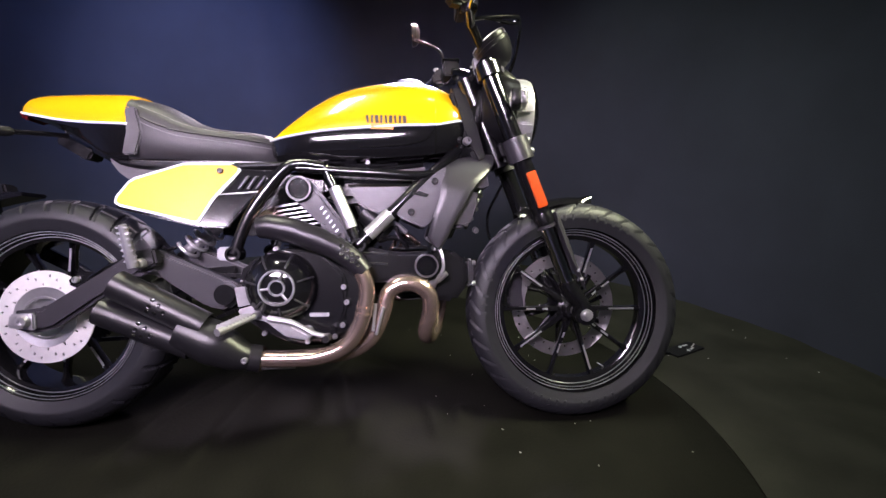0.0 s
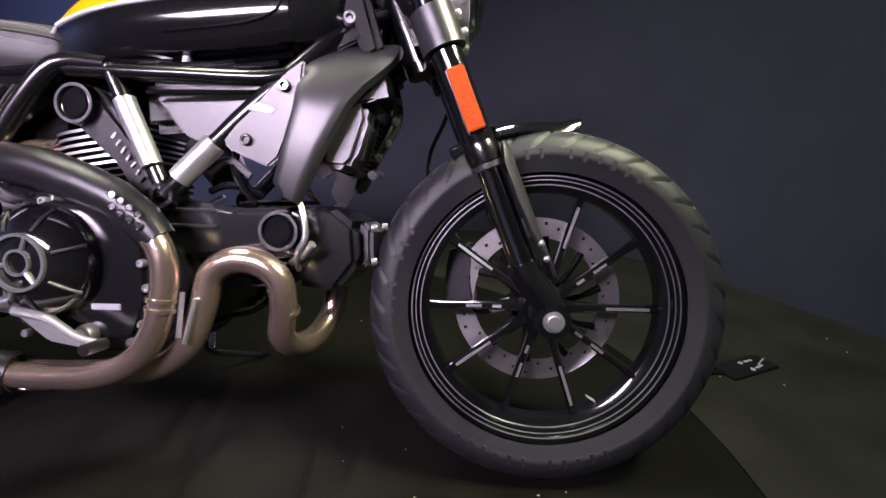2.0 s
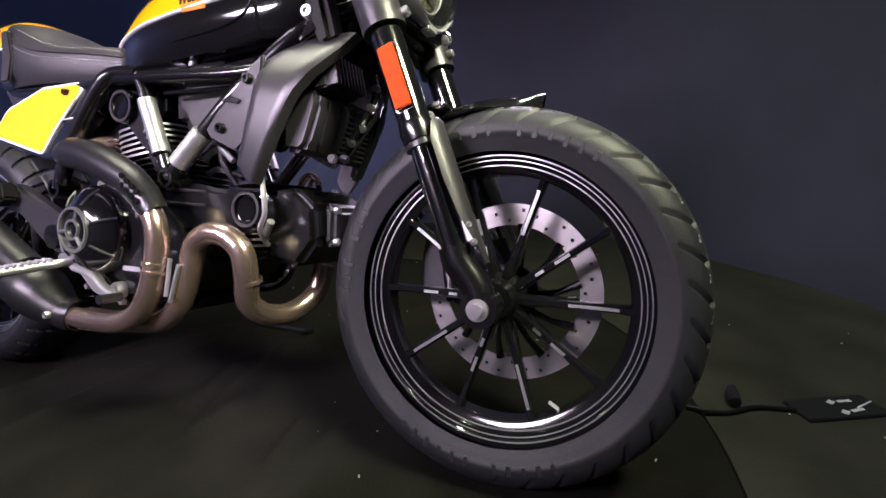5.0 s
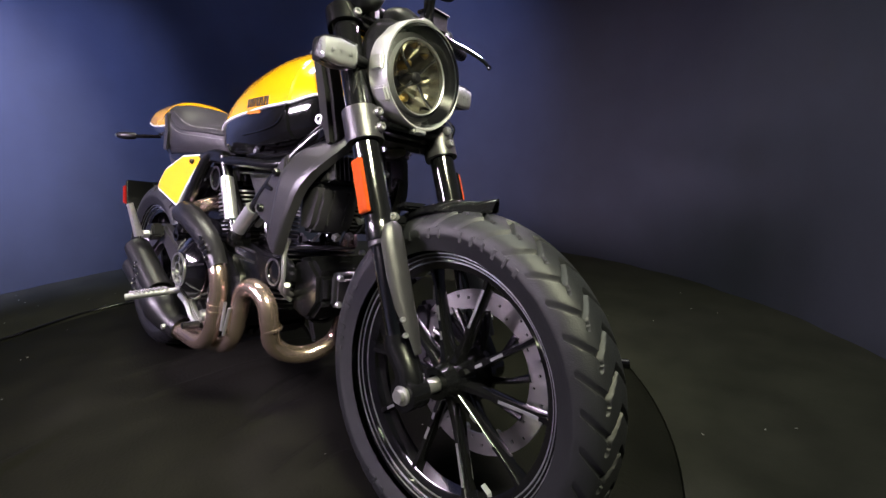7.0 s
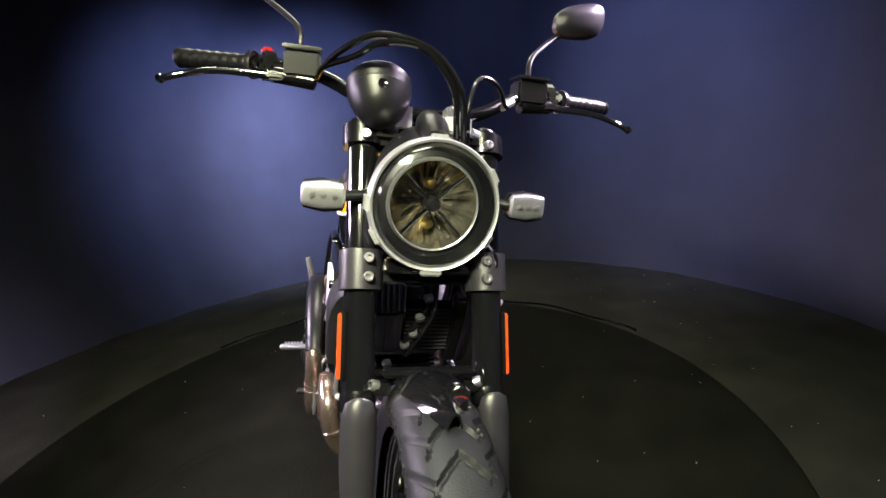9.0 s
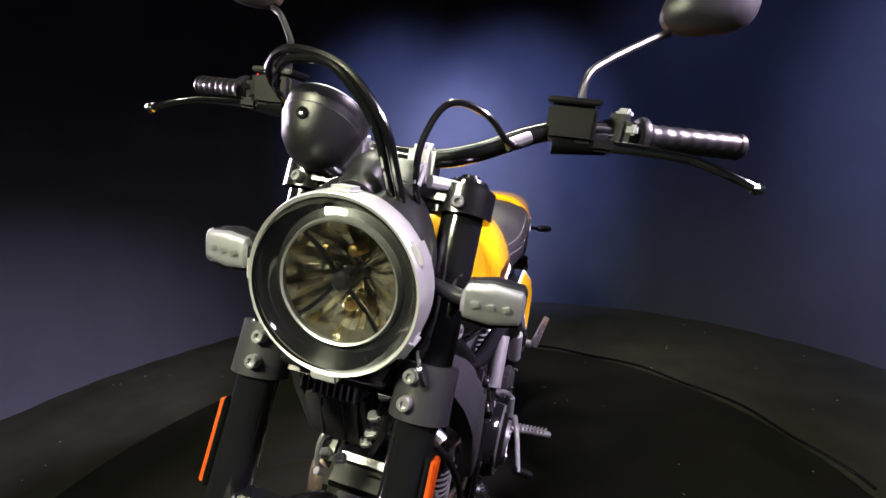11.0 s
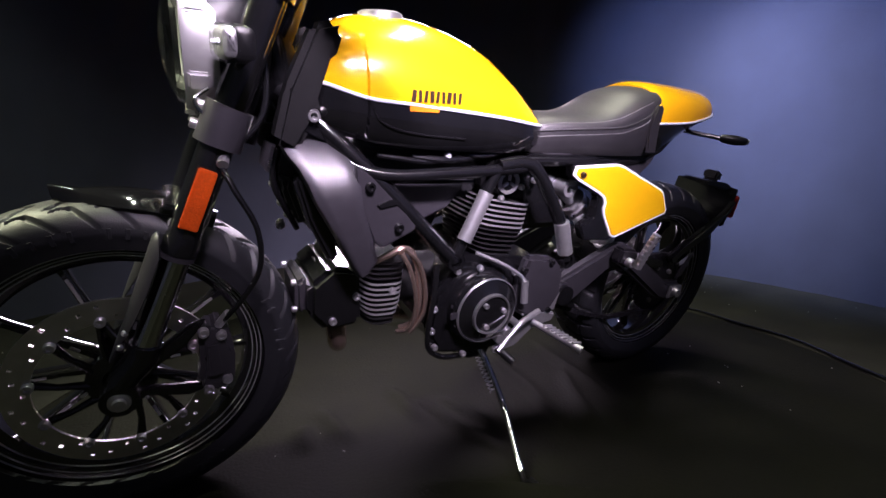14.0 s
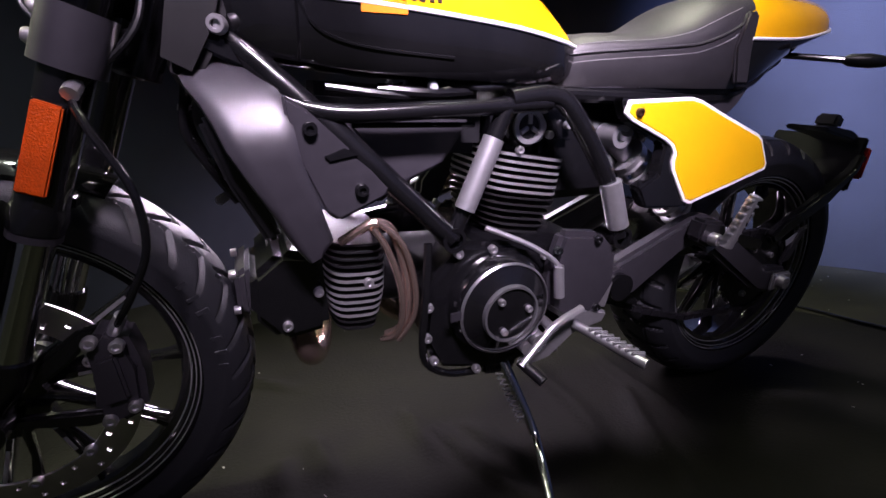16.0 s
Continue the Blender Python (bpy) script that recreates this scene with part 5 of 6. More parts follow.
fork = part("steering_head", tube([fork_at(0.74, 0, -0.045), fork_at(1.0, 0, -0.045)], 0.03, 24), SATIN, bike, "black upside-down front fork")
FD = Vector((-0.395, 0, 1)).normalized()
for s in (1, -1):
    y = s * 0.108
    leg = part("fork_leg", tube([fork_at(1.012, y), fork_at(0.60, y)], 0.0265, 24), GLOSS, fork, "gloss black upper fork tube")
    part("fork_cap", lathe([(0, 0.012), (0.012, 0.012), (0.014, 0.006), (0.024, 0.004), (0.026, -0.004)], fork_at(1.012, y), FD, 20), SATIN, leg)
    part("fork_collar", tube([fork_at(0.60, y), fork_at(0.588, y), fork_at(0.57, y)], [0.0265, 0.029, 0.0275], 24), SATIN, leg)
    part("collar_ring", tube([fork_at(0.568, y), fork_at(0.56, y)], 0.0268, 24), GREY, leg)
    part("fork_slider", tube([fork_at(0.56, y), fork_at(0.39, y)], 0.0215, 24), CHROME, leg, "polished fork slider")
    part("fork_foot", tube([fork_at(0.41, y), fork_at(0.385, y), (0.716, y * 1.02, 0.347), (FX, y * 1.04, FZ)], [0.026, 0.027, 0.024, 0.024], 20, 4), SATIN, leg)
    part("axle_clamp", tube([(FX, s * 0.092, FZ), (FX, s * 0.132, FZ)], 0.029, 28, bore=0.62), SATIN, leg)
    part("axle_nut", tube([(FX, s * 0.12, FZ), (FX, s * 0.136, FZ)], 0.017, 24, bore=0.62), STEEL, leg, "hollow axle end")
    # dark disc closes the bore, standing for the shade inside it
    part("bore_shade", lathe([(0, 0.0), (0.0104, 0.0), (0.0104, -0.006), (0, -0.006)], (FX, s * 0.127, FZ), (0, s, 0), 20), DULL, leg, "dark disc as the shade inside the axle bore")
    # bent guard shell before the slider, narrowing into a stay down to the axle
    rings = []
    fwd = Vector((FD.z, 0, -FD.x))
    for z, r, half, push in ((0.592, 0.022, 20, 0.018), (0.585, 0.028, 50, 0.016), (0.56, 0.03, 66, 0.014), (0.5, 0.03, 66, 0.014), (0.45, 0.028, 58, 0.015), (0.42, 0.028, 42, 0.016), (0.395, 0.028, 26, 0.016), (0.372, 0.028, 16, 0.016)):
        c = Vector(fork_at(z, y)) + fwd * push
        arc = [radians(-half + 2 * half * k / 12) for k in range(13)]
        out = [c + r * (math.cos(q) * fwd + math.sin(q) * Vector((0, 1, 0))) for q in arc]
        inn = [c + (r - 0.003) * (math.cos(q) * fwd + math.sin(q) * Vector((0, 1, 0))) for q in arc[::-1]]
        rings.append(out + inn)
    part("fork_guard", loft(rings), GREY, leg, "grey bent guard before the slider", 50)
    for z in (0.43, 0.405):
        bolt(Vector(fork_at(z, y + s * 0.016)) + fwd * 0.036, (1, s * 0.6, 0.3), 0.005, leg)
    rz, ry = 0.664, s * (0.1365)
    c = Vector(fork_at(rz, y))
    part("fork_reflector", block((c.x + 0.003, s * 0.139, rz), (0.028, 0.008, 0.102), (0, -21.5, 0), 0.002), ORANGE, leg, "orange reflector on the fork")
    part("reflector_back", block((c.x + 0.003, s * 0.1335, rz), (0.032, 0.006, 0.108), (0, -21.5, 0), 0.002), SATIN, leg)
    # lower yoke arm and its bolts
    part("yoke_clamp", tube([fork_at(0.805, y), fork_at(0.745, y)], 0.036, 28), GREY, fork, "grey cast lower yoke")
    for z in (0.793, 0.765):
        q = Vector(fork_at(z, s * 0.098)) + Vector((0.036, 0, 0.012))
        bolt(q, (1, 0, 0.3), 0.0085, fork)
    part("yoke_clamp", tube([fork_at(1.005, y), fork_at(0.972, y)], 0.036, 28), SATIN, fork, "black cast upper yoke")
    q = Vector(fork_at(0.988, s * 0.106)) + Vector((0.036, 0, 0.008))
    bolt(q, (1, s * 0.25, 0.3), 0.008, fork)
part("lower_yoke", prism([(0.475, 0.8), (0.53, 0.8), (0.548, 0.77), (0.535, 0.75), (0.495, 0.75)], -0.1, 0.1, 0.012), SATIN, fork, "black cast lower yoke")
part("upper_yoke", prism([(0.41, 0.975), (0.42, 1.0), (0.475, 1.012), (0.485, 0.985), (0.46, 0.97)], -0.1, 0.1, 0.01), SATIN, fork, "black cast upper yoke")
part("front_axle", tube([(FX, -0.115, FZ), (FX, 0.115, FZ)], 0.014, 16), STEEL, fork)
# front fender: a short curved blade over the tyre
rings = []
for k in range(27):
    f = k / 26
    a = radians(80 + 42 * f)
    w = 0.053 * min(1, 0.2 + 1.8 * f) * (1 - 0.25 * max(0, f - 0.75) / 0.25)
    lift = 0.012 * max(0, 0.15 - f) / 0.15
    up = []
    for j in range(11):
        u = -1 + j / 5
        r = 0.338 + lift - 0.022 * abs(u) ** 2.4
        up.append((FX + r * math.cos(a), u * w, FZ + r * math.sin(a)))
    dn = []
    for j in range(11):
        u = 1 - j / 5
        r = 0.3345 + lift - 0.022 * abs(u) ** 2.4
        dn.append((FX + r * math.cos(a), u * (w - 0.002), FZ + r * math.sin(a)))
    rings.append(up + dn)
fender = part("front_fender", loft(rings), GLOSS, bike, "short gloss black front fender")
for s in (1, -1):
    part("fender_bracket", block((0.60, s * 0.072, 0.60), (0.05, 0.03, 0.02), (0, -20, 0), 0.004), SATIN, fender)
    bolt((0.615, s * 0.083, 0.612), (0.3, s, 0.4), 0.009, fender)
part("fender_bridge", block((0.617, 0, 0.634), (0.03, 0.15, 0.012), (0, -15, 0), 0.004), SATIN, fender)
# front caliper, bracket, hose
cal = part("front_caliper", prism([(0.545, 0.30), (0.585, 0.285), (0.607, 0.31), (0.598, 0.36), (0.60, 0.41), (0.58, 0.435), (0.552, 0.425), (0.54, 0.37)], 0.06, 0.122, 0.01), GREY, bike, "grey four-piston front brake caliper")
part("caliper_bridge", prism([(0.56, 0.33), (0.59, 0.325), (0.588, 0.395), (0.565, 0.40)], 0.12, 0.13, 0.004), GREY, cal)
for x, z in ((0.558, 0.315), (0.562, 0.41), (0.59, 0.30), (0.59, 0.42)):
    bolt((x, 0.122, z), (0, 1, 0), 0.009, cal)
part("caliper_arm", prism([(0.58, 0.43), (0.605, 0.43), (0.70, 0.36), (0.69, 0.335), (0.62, 0.385)], 0.085, 0.1, 0.005), SATIN, cal)
part("caliper_arm", prism([(0.58, 0.292), (0.60, 0.30), (0.70, 0.315), (0.7, 0.298), (0.62, 0.278)], 0.085, 0.1, 0.004), SATIN, cal)
part("brake_hose", tube([(0.46, 0.06, 0.93), (0.47, 0.1, 0.80), (0.535, 0.125, 0.725), (0.53, 0.15, 0.69), (0.498, 0.165, 0.62), (0.497, 0.165, 0.55), (0.525, 0.15, 0.49), (0.55, 0.13, 0.45), (0.565, 0.11, 0.425)], 0.0048, 10, 8), SATIN, cal, "black rubber brake hose")
part("banjo", tube([(0.548, 0.128, 0.455), (0.565, 0.112, 0.425)], 0.0075, 10), STEEL, cal)
part("hose_clip", tube([(0.535, 0.115, 0.735), (0.54, 0.14, 0.72)], 0.009, 10), STEEL, cal)

# ---- headlight ----
HC = (0.56, 0, 0.893)
HAX = (1, 0, 0.0)
lamp = part("headlight", lathe([(0.03, -0.085), (0.07, -0.075), (0.094, -0.04), (0.1, -0.012), (0.1, 0.0), (0.09, 0.0), (0.085, -0.03), (0.05, -0.065), (0.0, -0.07)], HC, HAX, 56), SATIN, bike, "round headlight with a satin silver bezel and clear lens")
part("bezel", lathe([(0.1, -0.03), (0.105, -0.028), (0.107, -0.01), (0.106, 0.012), (0.103, 0.02), (0.0995, 0.018), (0.0985, 0.008), (0.1, -0.01)], HC, HAX, 64, closed=True), BEZEL, lamp, "satin silver bezel ring")
for a in (radians(90), radians(210), radians(330), radians(180), radians(30)):
    part("bezel_lug", block((HC[0] + 0.0, 0.105 * math.cos(a), HC[2] + 0.105 * math.sin(a)), (0.032, 0.03, 0.012), (math.degrees(a) - 90, 0, 0), 0.004), BEZEL, lamp)
part("bezel_lug", block((HC[0] + 0.005, 0, HC[2] - 0.107), (0.03, 0.035, 0.012), (0, 0, 0), 0.003), BEZEL, lamp)
part("inner_ring", lathe([(0.0982, 0.014), (0.0985, 0.002), (0.077, -0.012), (0.074, -0.008)], HC, HAX, 56, closed=True), GLOSS, lamp, "gloss black inner ring")
part("inner_ring", lathe([(0.0765, -0.006), (0.073, 0.004), (0.0705, 0.002), (0.073, -0.008)], HC, HAX, 56, closed=True), ALU, lamp, "bright inner ring")
bm = bmesh.new()
prof = [(0.074, -0.008), (0.066, -0.028), (0.05, -0.046), (0.03, -0.058), (0.012, -0.063), (0, -0.064)]
x_, y_, z_ = basis(HAX)
rings = []
for r, h in prof[:-1]:
    rr = []
    for k in range(48):
        a = 2 * math.pi * k / 48
        f = 1 + 0.05 * (1 if k % 4 < 2 else -1) * (1 if 0.02 < r < 0.07 else 0)
        rr.append(Vector(HC) + z_ * (h - 0.009 * (k % 4 < 2) * (0.02 < r < 0.07)) + r * f * (math.cos(a) * x_ + math.sin(a) * y_))
    rings.append(rr)
part("reflector", loft(rings, bm, caps=False), REFLECT, lamp, "faceted chrome reflector", 15)
for k in range(4):
    a = radians(45 + 90 * k)
    pts = [Vector(HC) + z_ * h + r * (math.cos(a) * x_ + math.sin(a) * y_) for r, h in ((0.012, -0.012), (0.045, -0.014), (0.074, -0.006))]
    part("reflector_strut", tube(pts, [0.004, 0.003, 0.0035], 8), CHROME, lamp, "dark strut of the lamp insert")
part("bulb_shield", lathe([(0, 0.0), (0.008, -0.001), (0.012, -0.006), (0.013, -0.03), (0.008, -0.05)], HC, HAX, 24), DGREY, lamp)
for dz in (0.032, -0.036):
    part("bulb", lathe([(0, 0.012), (0.006, 0.01), (0.009, 0.004), (0.009, -0.02)], (HC[0] - 0.04, 0, HC[2] + dz), HAX, 16), BRASS, lamp, "amber-tinted bulb cap")
lens = part("lens", lathe([(0.0995, 0.013), (0.091, 0.03), (0.07, 0.04), (0.045, 0.047), (0.02, 0.05), (0, 0.0505), ], HC, HAX, 56), GLASS, lamp, "clear domed lens")
lens.visible_shadow = False
# nacelle and its brow
rings = []
for x, ry, zt, zb in ((0.545, 0.1, 0.995, 0.80), (0.525, 0.1, 1.0, 0.80), (0.495, 0.094, 1.012, 0.81), (0.465, 0.075, 1.02, 0.83), (0.445, 0.055, 1.015, 0.86)):
    c, h = (zt + zb) / 2, (zt - zb) / 2
    rings.append([(x, ry * math.copysign(abs(math.cos(q)) ** 0.8, math.cos(q)), c + h * math.copysign(abs(math.sin(q)) ** 0.9, math.sin(q))) for q in [2 * math.pi * k / 36 for k in range(36)]])
rings.append([(0.44, 0.3 * y, 0.94 + 0.3 * (z - 0.94)) for x, y, z in rings[-1]])
part("nacelle", loft(rings, caps=False), MATTE, lamp, "matte black headlight shell")
part("nacelle_hump", tube([(0.535, 0, 0.99), (0.5, 0, 1.012), (0.46, 0, 1.025)], [0.024, 0.028, 0.022], 16, 4), MATTE, lamp)
part("wire_bail", tube([(0.55, 0.1, 0.83), (0.57, 0.112, 0.81), (0.545, 0.115, 0.775), (0.53, 0.1, 0.76)], 0.003, 8, 5), CHROME, lamp, "bent wire guide")
part("lamp_bracket", prism([(0.52, 0.80), (0.57, 0.79), (0.565, 0.78), (0.53, 0.775)], -0.07, 0.07, 0.004), SATIN, lamp)
for s in (1, -1):
    stalk = part("front_indicator", tube([(0.505, s * 0.085, 0.9), (0.52, s * 0.115, 0.898), (0.53, s * 0.145, 0.896)], 0.009, 12), MATTE, bike, "front indicator with a clear lens on a short stalk")
    rings = []
    for t, h, d in ((0, 0.014, 0.01), (0.06, 0.022, 0.015), (0.5, 0.026, 0.018), (0.94, 0.021, 0.015), (1.0, 0.014, 0.009)):
        y = s * (0.138 + 0.068 * t)
        c = (0.518, 0.896)
        rings.append([(c[0] + d * math.copysign(abs(math.cos(q)) ** 0.5, math.cos(q)) - 0.012 * t, y, c[1] + h * math.copysign(abs(math.sin(q)) ** 0.5, math.sin(q))) for q in [2 * math.pi * k / 20 for k in range(20)]])
    part("indicator_housing", loft(rings), MATTE, stalk)
    part("indicator_reflector", loft([[(0.518 + 0.013 + (x - 0.518) * 0.7, y, 0.896 + (z - 0.896) * 0.88) for x, y, z in ring] for ring in rings]), ALU, stalk, "silver lamp reflector")
    for k in range(3):
        part("indicator_cell", block((0.5425 - 0.0025 * k, s * (0.154 + 0.017 * k), 0.896), (0.003, 0.01, 0.007), (20, 0, s * -8), 0.001), STEEL, stalk, "small lamp cell")
    il = part("indicator_lens", loft([[(0.518 + 0.014 + (x - 0.518) * 0.95, y, 0.896 + (z - 0.896) * 1.03) for x, y, z in ring] for ring in rings]), GLASS, stalk, "clear indicator lens")
    il.visible_shadow = False

# ---- handlebar and controls ----
bar_half = [(0.435, 0.0, 1.038), (0.438, 0.06, 1.04), (0.425, 0.11, 1.055), (0.392, 0.17, 1.085), (0.365, 0.22, 1.1), (0.342, 0.28, 1.101), (0.292, 0.42, 1.105)]
full = mirrored(bar_half[1:])[::-1] + bar_half
bar = part("handlebar", tube(full, 0.0125, 14, 6), SATIN, bike, "black tapered handlebar")
for s in (1, -1):
    part("bar_clamp", block((0.437, s * 0.045, 1.028), (0.045, 0.035, 0.05), (0, -10, 0), 0.006), ALU, bar, "bare aluminium bar clamp")
    for dx in (-0.014, 0.014):
        bolt((0.437 + dx, s * 0.045, 1.053), (0, 0, 1), 0.006, bar)
    g0, g1 = Vector((0.333, s * 0.306, 1.102)), Vector((0.286, s * 0.436, 1.1055))
    n = 15
    grip = part("grip", tube([g0.lerp(g1, k / (2 * n)) for k in range(2 * n + 1)], [0.0165 + (0.0012 if (k // 2) % 2 else 0) for k in range(2 * n + 1)], 18), MATTE, bar, "ribbed black rubber grip")
    part("grip_end", lathe([(0, 0.008), (0.012, 0.008), (0.0175, 0.003), (0.0185, -0.004)], g1, g1 - g0, 18), MATTE, grip)
    part("grip_flange", lathe([(0.012, 0.004), (0.024, 0.004), (0.025, 0), (0.024, -0.005), (0.012, -0.005)], g0, g1 - g0, 24), MATTE, grip)
    sw = part("switch_block", block((0.338, s * 0.277, 1.102), (0.042, 0.038, 0.05), (0, 0, s * -20), 0.009), MATTE, bar, "black switch block")
    part("switch_button", block((0.325, s * 0.282, 1.13), (0.02, 0.02, 0.012), (0, 0, s * -20), 0.004), RED if s < 0 else LABEL, sw, "red engine switch" if s < 0 else "pale lamp switch")
    part("switch_button", block((0.352, s * 0.292, 1.108), (0.01, 0.016, 0.014), (0, 0, s * -20), 0.003), LABEL if s > 0 else SATIN, sw)
    ms = part("master_cylinder", tube([(0.385, s * 0.195, 1.078), (0.372, s * 0.262, 1.085)], 0.014, 14), SATIN, bar, "black master cylinder with a square reservoir")
    part("reservoir", prism([(0.345, 1.078), (0.398, 1.083), (0.396, 1.128), (0.343, 1.128)], s * 0.186, s * 0.247, 0.005), MATTE, ms, "square black fluid reservoir")
    part("reservoir_lid", prism([(0.341, 1.1285), (0.399, 1.1285), (0.397, 1.136), (0.342, 1.136)], s * 0.183, s * 0.25, 0.002), SATIN, ms)
    part("lever", tube([(0.378, s * 0.25, 1.082), (0.375, s * 0.3, 1.083), (0.383, s * 0.36, 1.079), (0.397, s * 0.405, 1.066), (0.398, s * 0.433, 1.056)], [0.009, 0.0075, 0.006, 0.0055, 0.0055], 12, 5), CHROME, ms, "dark metal hand lever")
    part("lever_ball", lathe([(0, 0.008), (0.005, 0.0065), (0.008, 0), (0.005, -0.0065), (0, -0.008)], (0.398, s * 0.436, 1.055), (0, 1, 0), 16), CHROME, ms)
    part("lever_bracket", prism([(0.35, 1.072), (0.395, 1.075), (0.39, 1.09), (0.352, 1.09)], s * 0.245, s * 0.275, 0.004), SATIN, ms)
    mr = part("mirror", tube([(0.345, s * 0.224, 1.135), (0.34, s * 0.224, 1.165), (0.32, s * 0.24, 1.19), (0.262, s * 0.3, 1.238), (0.25, s * 0.325, 1.252)], 0.0055, 10, 6), DGREY, bike, "oval rear-view mirror on a bent stem")
    rings = []
    for d, k in ((0.022, 0.35), (0.018, 0.7), (0.008, 0.95), (-0.002, 1.0), (-0.006, 0.97)):
        rr = []
        for q in [2 * math.pi * j / 32 for j in range(32)]:
            e = 0.75
            u = math.copysign(abs(math.cos(q)) ** e, math.cos(q)) * 0.062 * k
            w = math.copysign(abs(math.sin(q)) ** e, math.sin(q)) * (0.038 + 0.006 * math.cos(q)) * k
            rr.append((0.245 + d - 0.15 * u * 0, s * (0.37 + u), 1.29 + w + 0.18 * u))
        rings.append(rr)
    part("mirror_shell", loft(rings), GREY, mr, "grey mirror shell")
    part("mirror_glass", loft([[(0.2385, q[1] + (s * 0.37 - q[1]) * 0.06, q[2] + (1.29 - q[2]) * 0.06) for q in rings[3]], [(0.237, q[1] + (s * 0.37 - q[1]) * 0.06, q[2] + (1.29 - q[2]) * 0.06) for q in rings[3]]]), MIRROR, mr, "mirror glass")
part("left_cable", tube([(0.40, 0.17, 1.075), (0.43, 0.15, 1.07), (0.46, 0.12, 1.1), (0.48, 0.08, 1.105), (0.50, 0.06, 1.06), (0.505, 0.06, 1.01), (0.49, 0.07, 0.95)], 0.0042, 10, 8), SATIN, bar, "black cable")
part("cable_ferrule", tube([(0.408, 0.17, 1.082), (0.425, 0.145, 1.068)], 0.0075, 10), STEEL, bar, "bright cable ferrule")
for d, m in ((0.0, SATIN), (0.012, GLOSS)):
    part("brake_hose", tube([(0.385, -0.19, 1.085), (0.43, -0.18, 1.10), (0.5, -0.145 + d, 1.122 - d), (0.535, -0.095, 1.14 - d), (0.55, -0.02 - d, 1.125), (0.548, 0.03 - d, 1.075), (0.53, 0.045 - d, 1.02), (0.51, 0.055 - d, 0.96)], 0.0052, 10, 8), m, bar, "black rubber hose looping over the gauge")
part("ignition_lock", lathe([(0, 0.02), (0.012, 0.02), (0.014, 0.012), (0.022, 0.008), (0.024, -0.02)], (0.425, 0, 1.015), (-0.2, 0, 1), 20), SATIN, bar)
part("yoke_label", block((0.495, 0.045, 1.022), (0.012, 0.045, 0.03), (0, -20, -20), 0.003), LABEL, bar, "pale paper tag")
part("yoke_label", tube([(0.485, 0.07, 1.015), (0.455, 0.1, 1.01)], 0.008, 10), LABEL, bar, "pale tag")
# round instrument, tipped towards the rider
GD = Vector((-0.62, 0, 0.78)).normalized()
GC = Vector((0.462, -0.087, 1.062))
gauge = part("instrument", lathe([(0.0, -0.062), (0.016, -0.06), (0.03, -0.05), (0.042, -0.035), (0.051, -0.012), (0.053, -0.008), (0.051, -0.005), (0.054, 0.004), (0.0515, 0.006), (0.0545, 0.012), (0.0545, 0.019), (0.05, 0.022), (0.048, 0.017)], GC, GD, 48), MATTE, bike, "round black instrument pod")
part("dial", lathe([(0.049, 0.0165), (0, 0.0165)], GC, GD, 40), GLOSS, gauge, "dark dial face")
part("dial_rim", lathe([(0.0545, 0.019), (0.052, 0.0225), (0.049, 0.0215), (0.049, 0.018)], GC, GD, 48, closed=True), BEZEL, gauge, "pale rim")
gx = Vector((0.78, 0, 0.62))
# a black disc on the pod stands for the shade in its recess
part("pod_hole_shade", lathe([(0, 0.0005), (0.006, 0.0008), (0.0075, 0.0015), (0.008, -0.003)], GC + GD * -0.022 + gx * 0.0478, gx - GD * 0.4, 16), GLOSS, gauge, "dark disc as the shade in a screw recess")
part("pod_bracket", tube([GC + GD * -0.045, (0.465, -0.06, 1.0)], 0.012, 12), SATIN, gauge)

# ---- loose things on the floor ----
def on_floor(r, deg, z=0.0):
    return (CX + r * math.cos(radians(deg)), r * math.sin(radians(deg)), z)


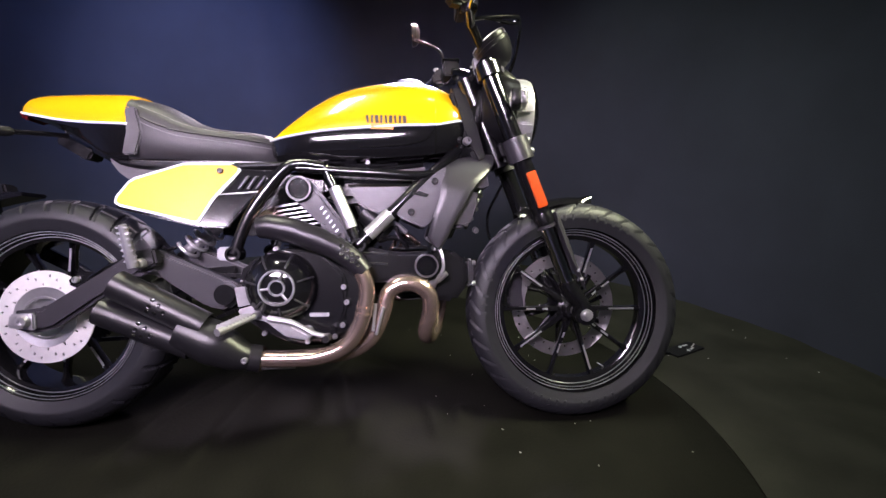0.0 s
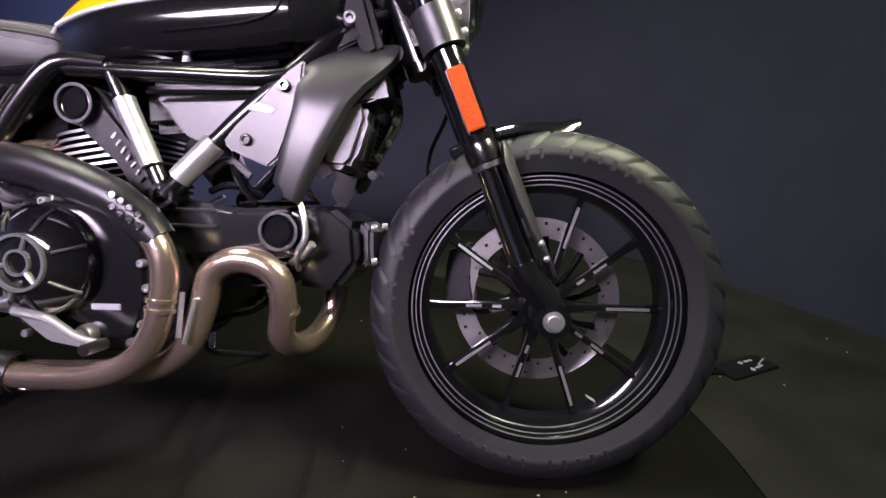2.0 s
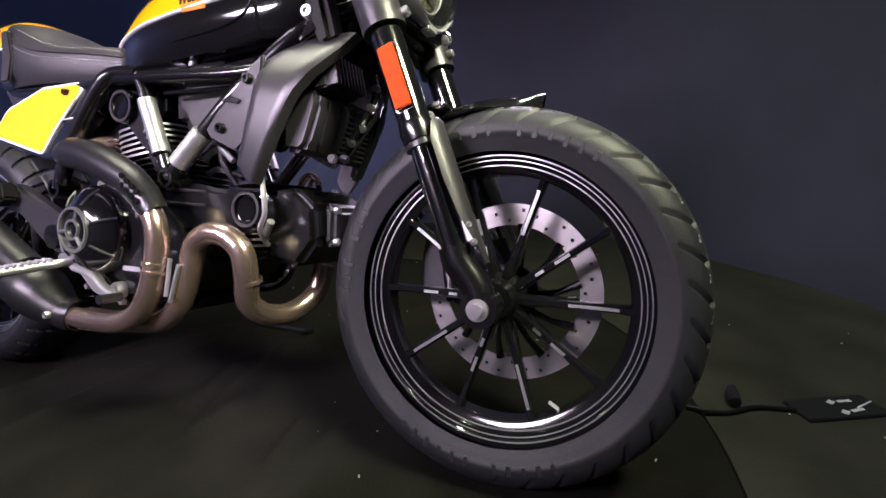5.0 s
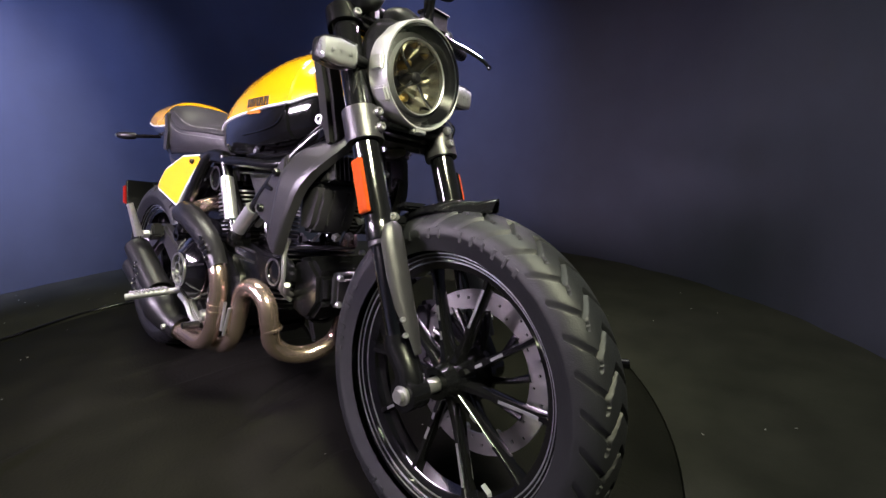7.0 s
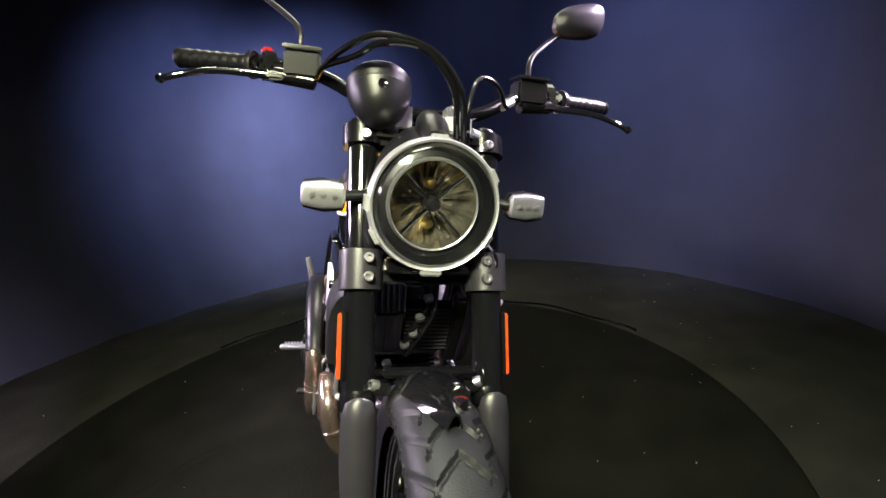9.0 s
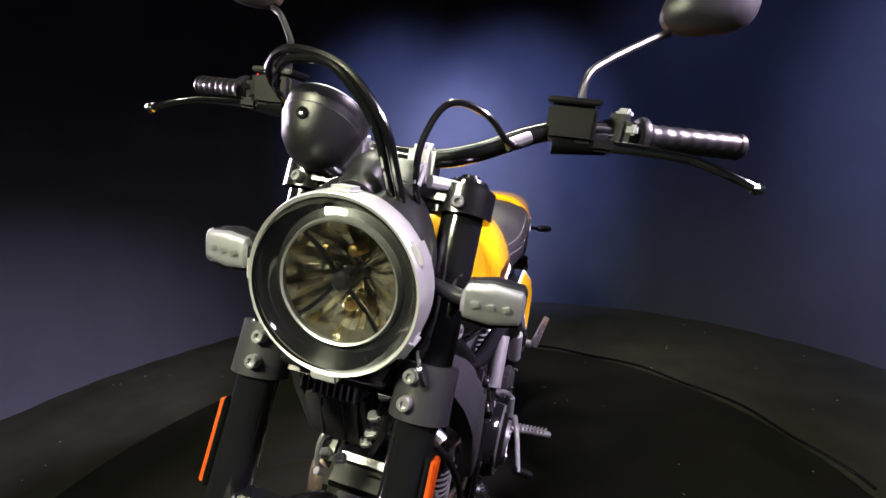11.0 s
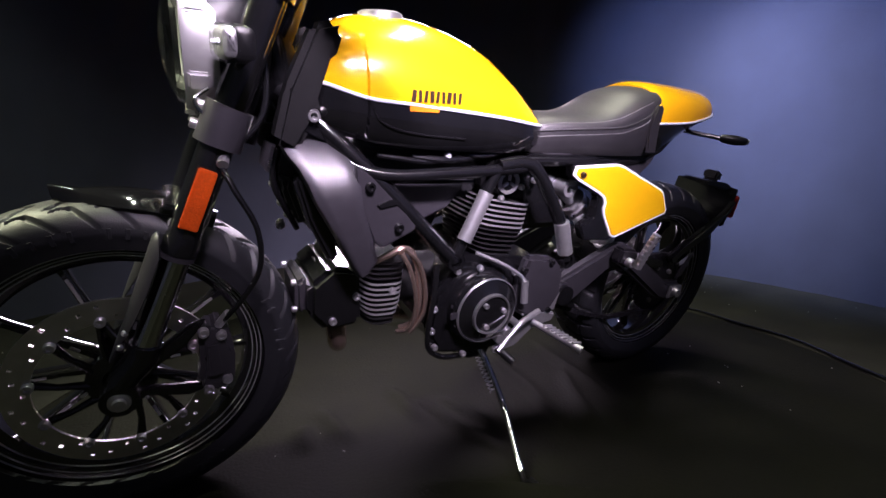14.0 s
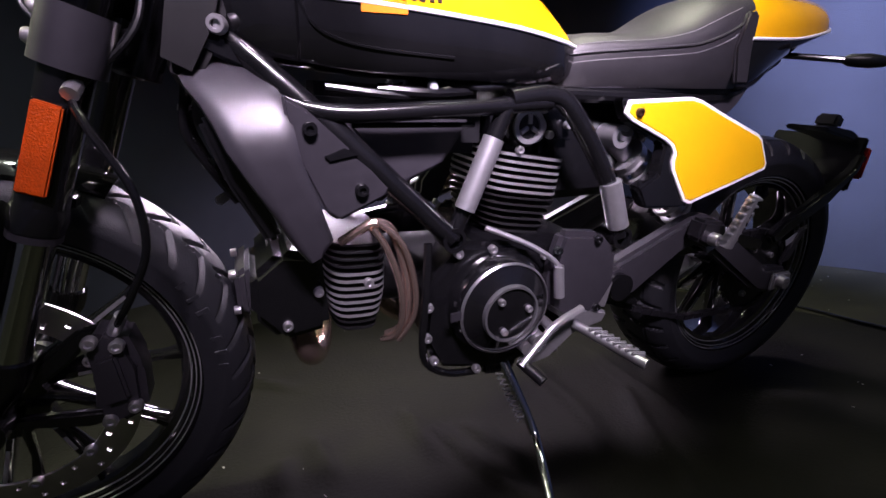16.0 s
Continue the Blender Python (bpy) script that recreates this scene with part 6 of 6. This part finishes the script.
cable = tagged(new("cable", finish(tube([on_floor(1.285 + 0.01 * math.sin(a * 0.31), a, 0.004) for a in range(104, 216, 2)], 0.0058, 8), "cable", SATIN)), "black power cable lying along the turntable edge", "cable")
plate = new("power_strip")
tagged(plate, "flat black power box with pale labels on the floor cloth", "power box")
plate.matrix_world = pose(1.345, 0.42, 0.0, 0, 0, 26)
part("casing", prism([(-0.09, 0.0), (0.085, 0.0), (0.085, 0.007), (-0.09, 0.007)], -0.036, 0.036, 0.002), DULL, plate)
for k, (x, y, w, h) in enumerate(((0.03, 0.02, 0.03, 0.008), (0.03, -0.02, 0.03, 0.008), (0.06, 0.0, 0.05, 0.004), (0.0, 0.02, 0.015, 0.012), (0.0, -0.025, 0.015, 0.012))):
    part("label_bar", block((x, y * 0.8, 0.0073), (w, h, 0.0015), (0, 0, 10 * k), 0.0003), LABEL, plate, "pale unreadable label")
part("cord", tube([(-0.09, 0.0, 0.006), (-0.16, 0.02, 0.006), (-0.24, 0.01, 0.006), (-0.3, 0.04, 0.006)], 0.005, 8, 6), SATIN, plate)
part("plug", tube([(-0.2, 0.03, 0.014), (-0.19, 0.055, 0.014), (-0.17, 0.085, 0.014)], [0.012, 0.014, 0.009], 12), DGREY, plate)
small = new("connector_box")
small.matrix_world = pose(0.752, 0.875, 0.0, 0, 0, 25)
tagged(small, "small black connector box on the turntable cloth", "connector")
part("casing", prism([(-0.02, 0.0), (0.02, 0.0), (0.018, 0.022), (-0.018, 0.022)], -0.014, 0.014, 0.003), SATIN, small)
part("tab", block((0.0, 0.0, 0.0225), (0.03, 0.006, 0.003), (0, 0, 0), 0.0008), STEEL, small)
# specks and lint on the cloth
bm = bmesh.new()
rnd = random.Random(4)
for k in range(150):
    a, r = rnd.uniform(0, 360), 2.0 * math.sqrt(rnd.uniform(0.05, 1))
    if abs(r - 1.27) < 0.03:
        continue
    p = on_floor(r, a, 0.004)
    block(p, (rnd.uniform(0.002, 0.007), rnd.uniform(0.0012, 0.003), 0.0012), (0, 0, rnd.uniform(0, 180)), 0, bm)
tagged(new("lint", finish(bm, "lint", DIRT)), "pale specks of lint scattered over the cloth", "lint", kind="stuff")
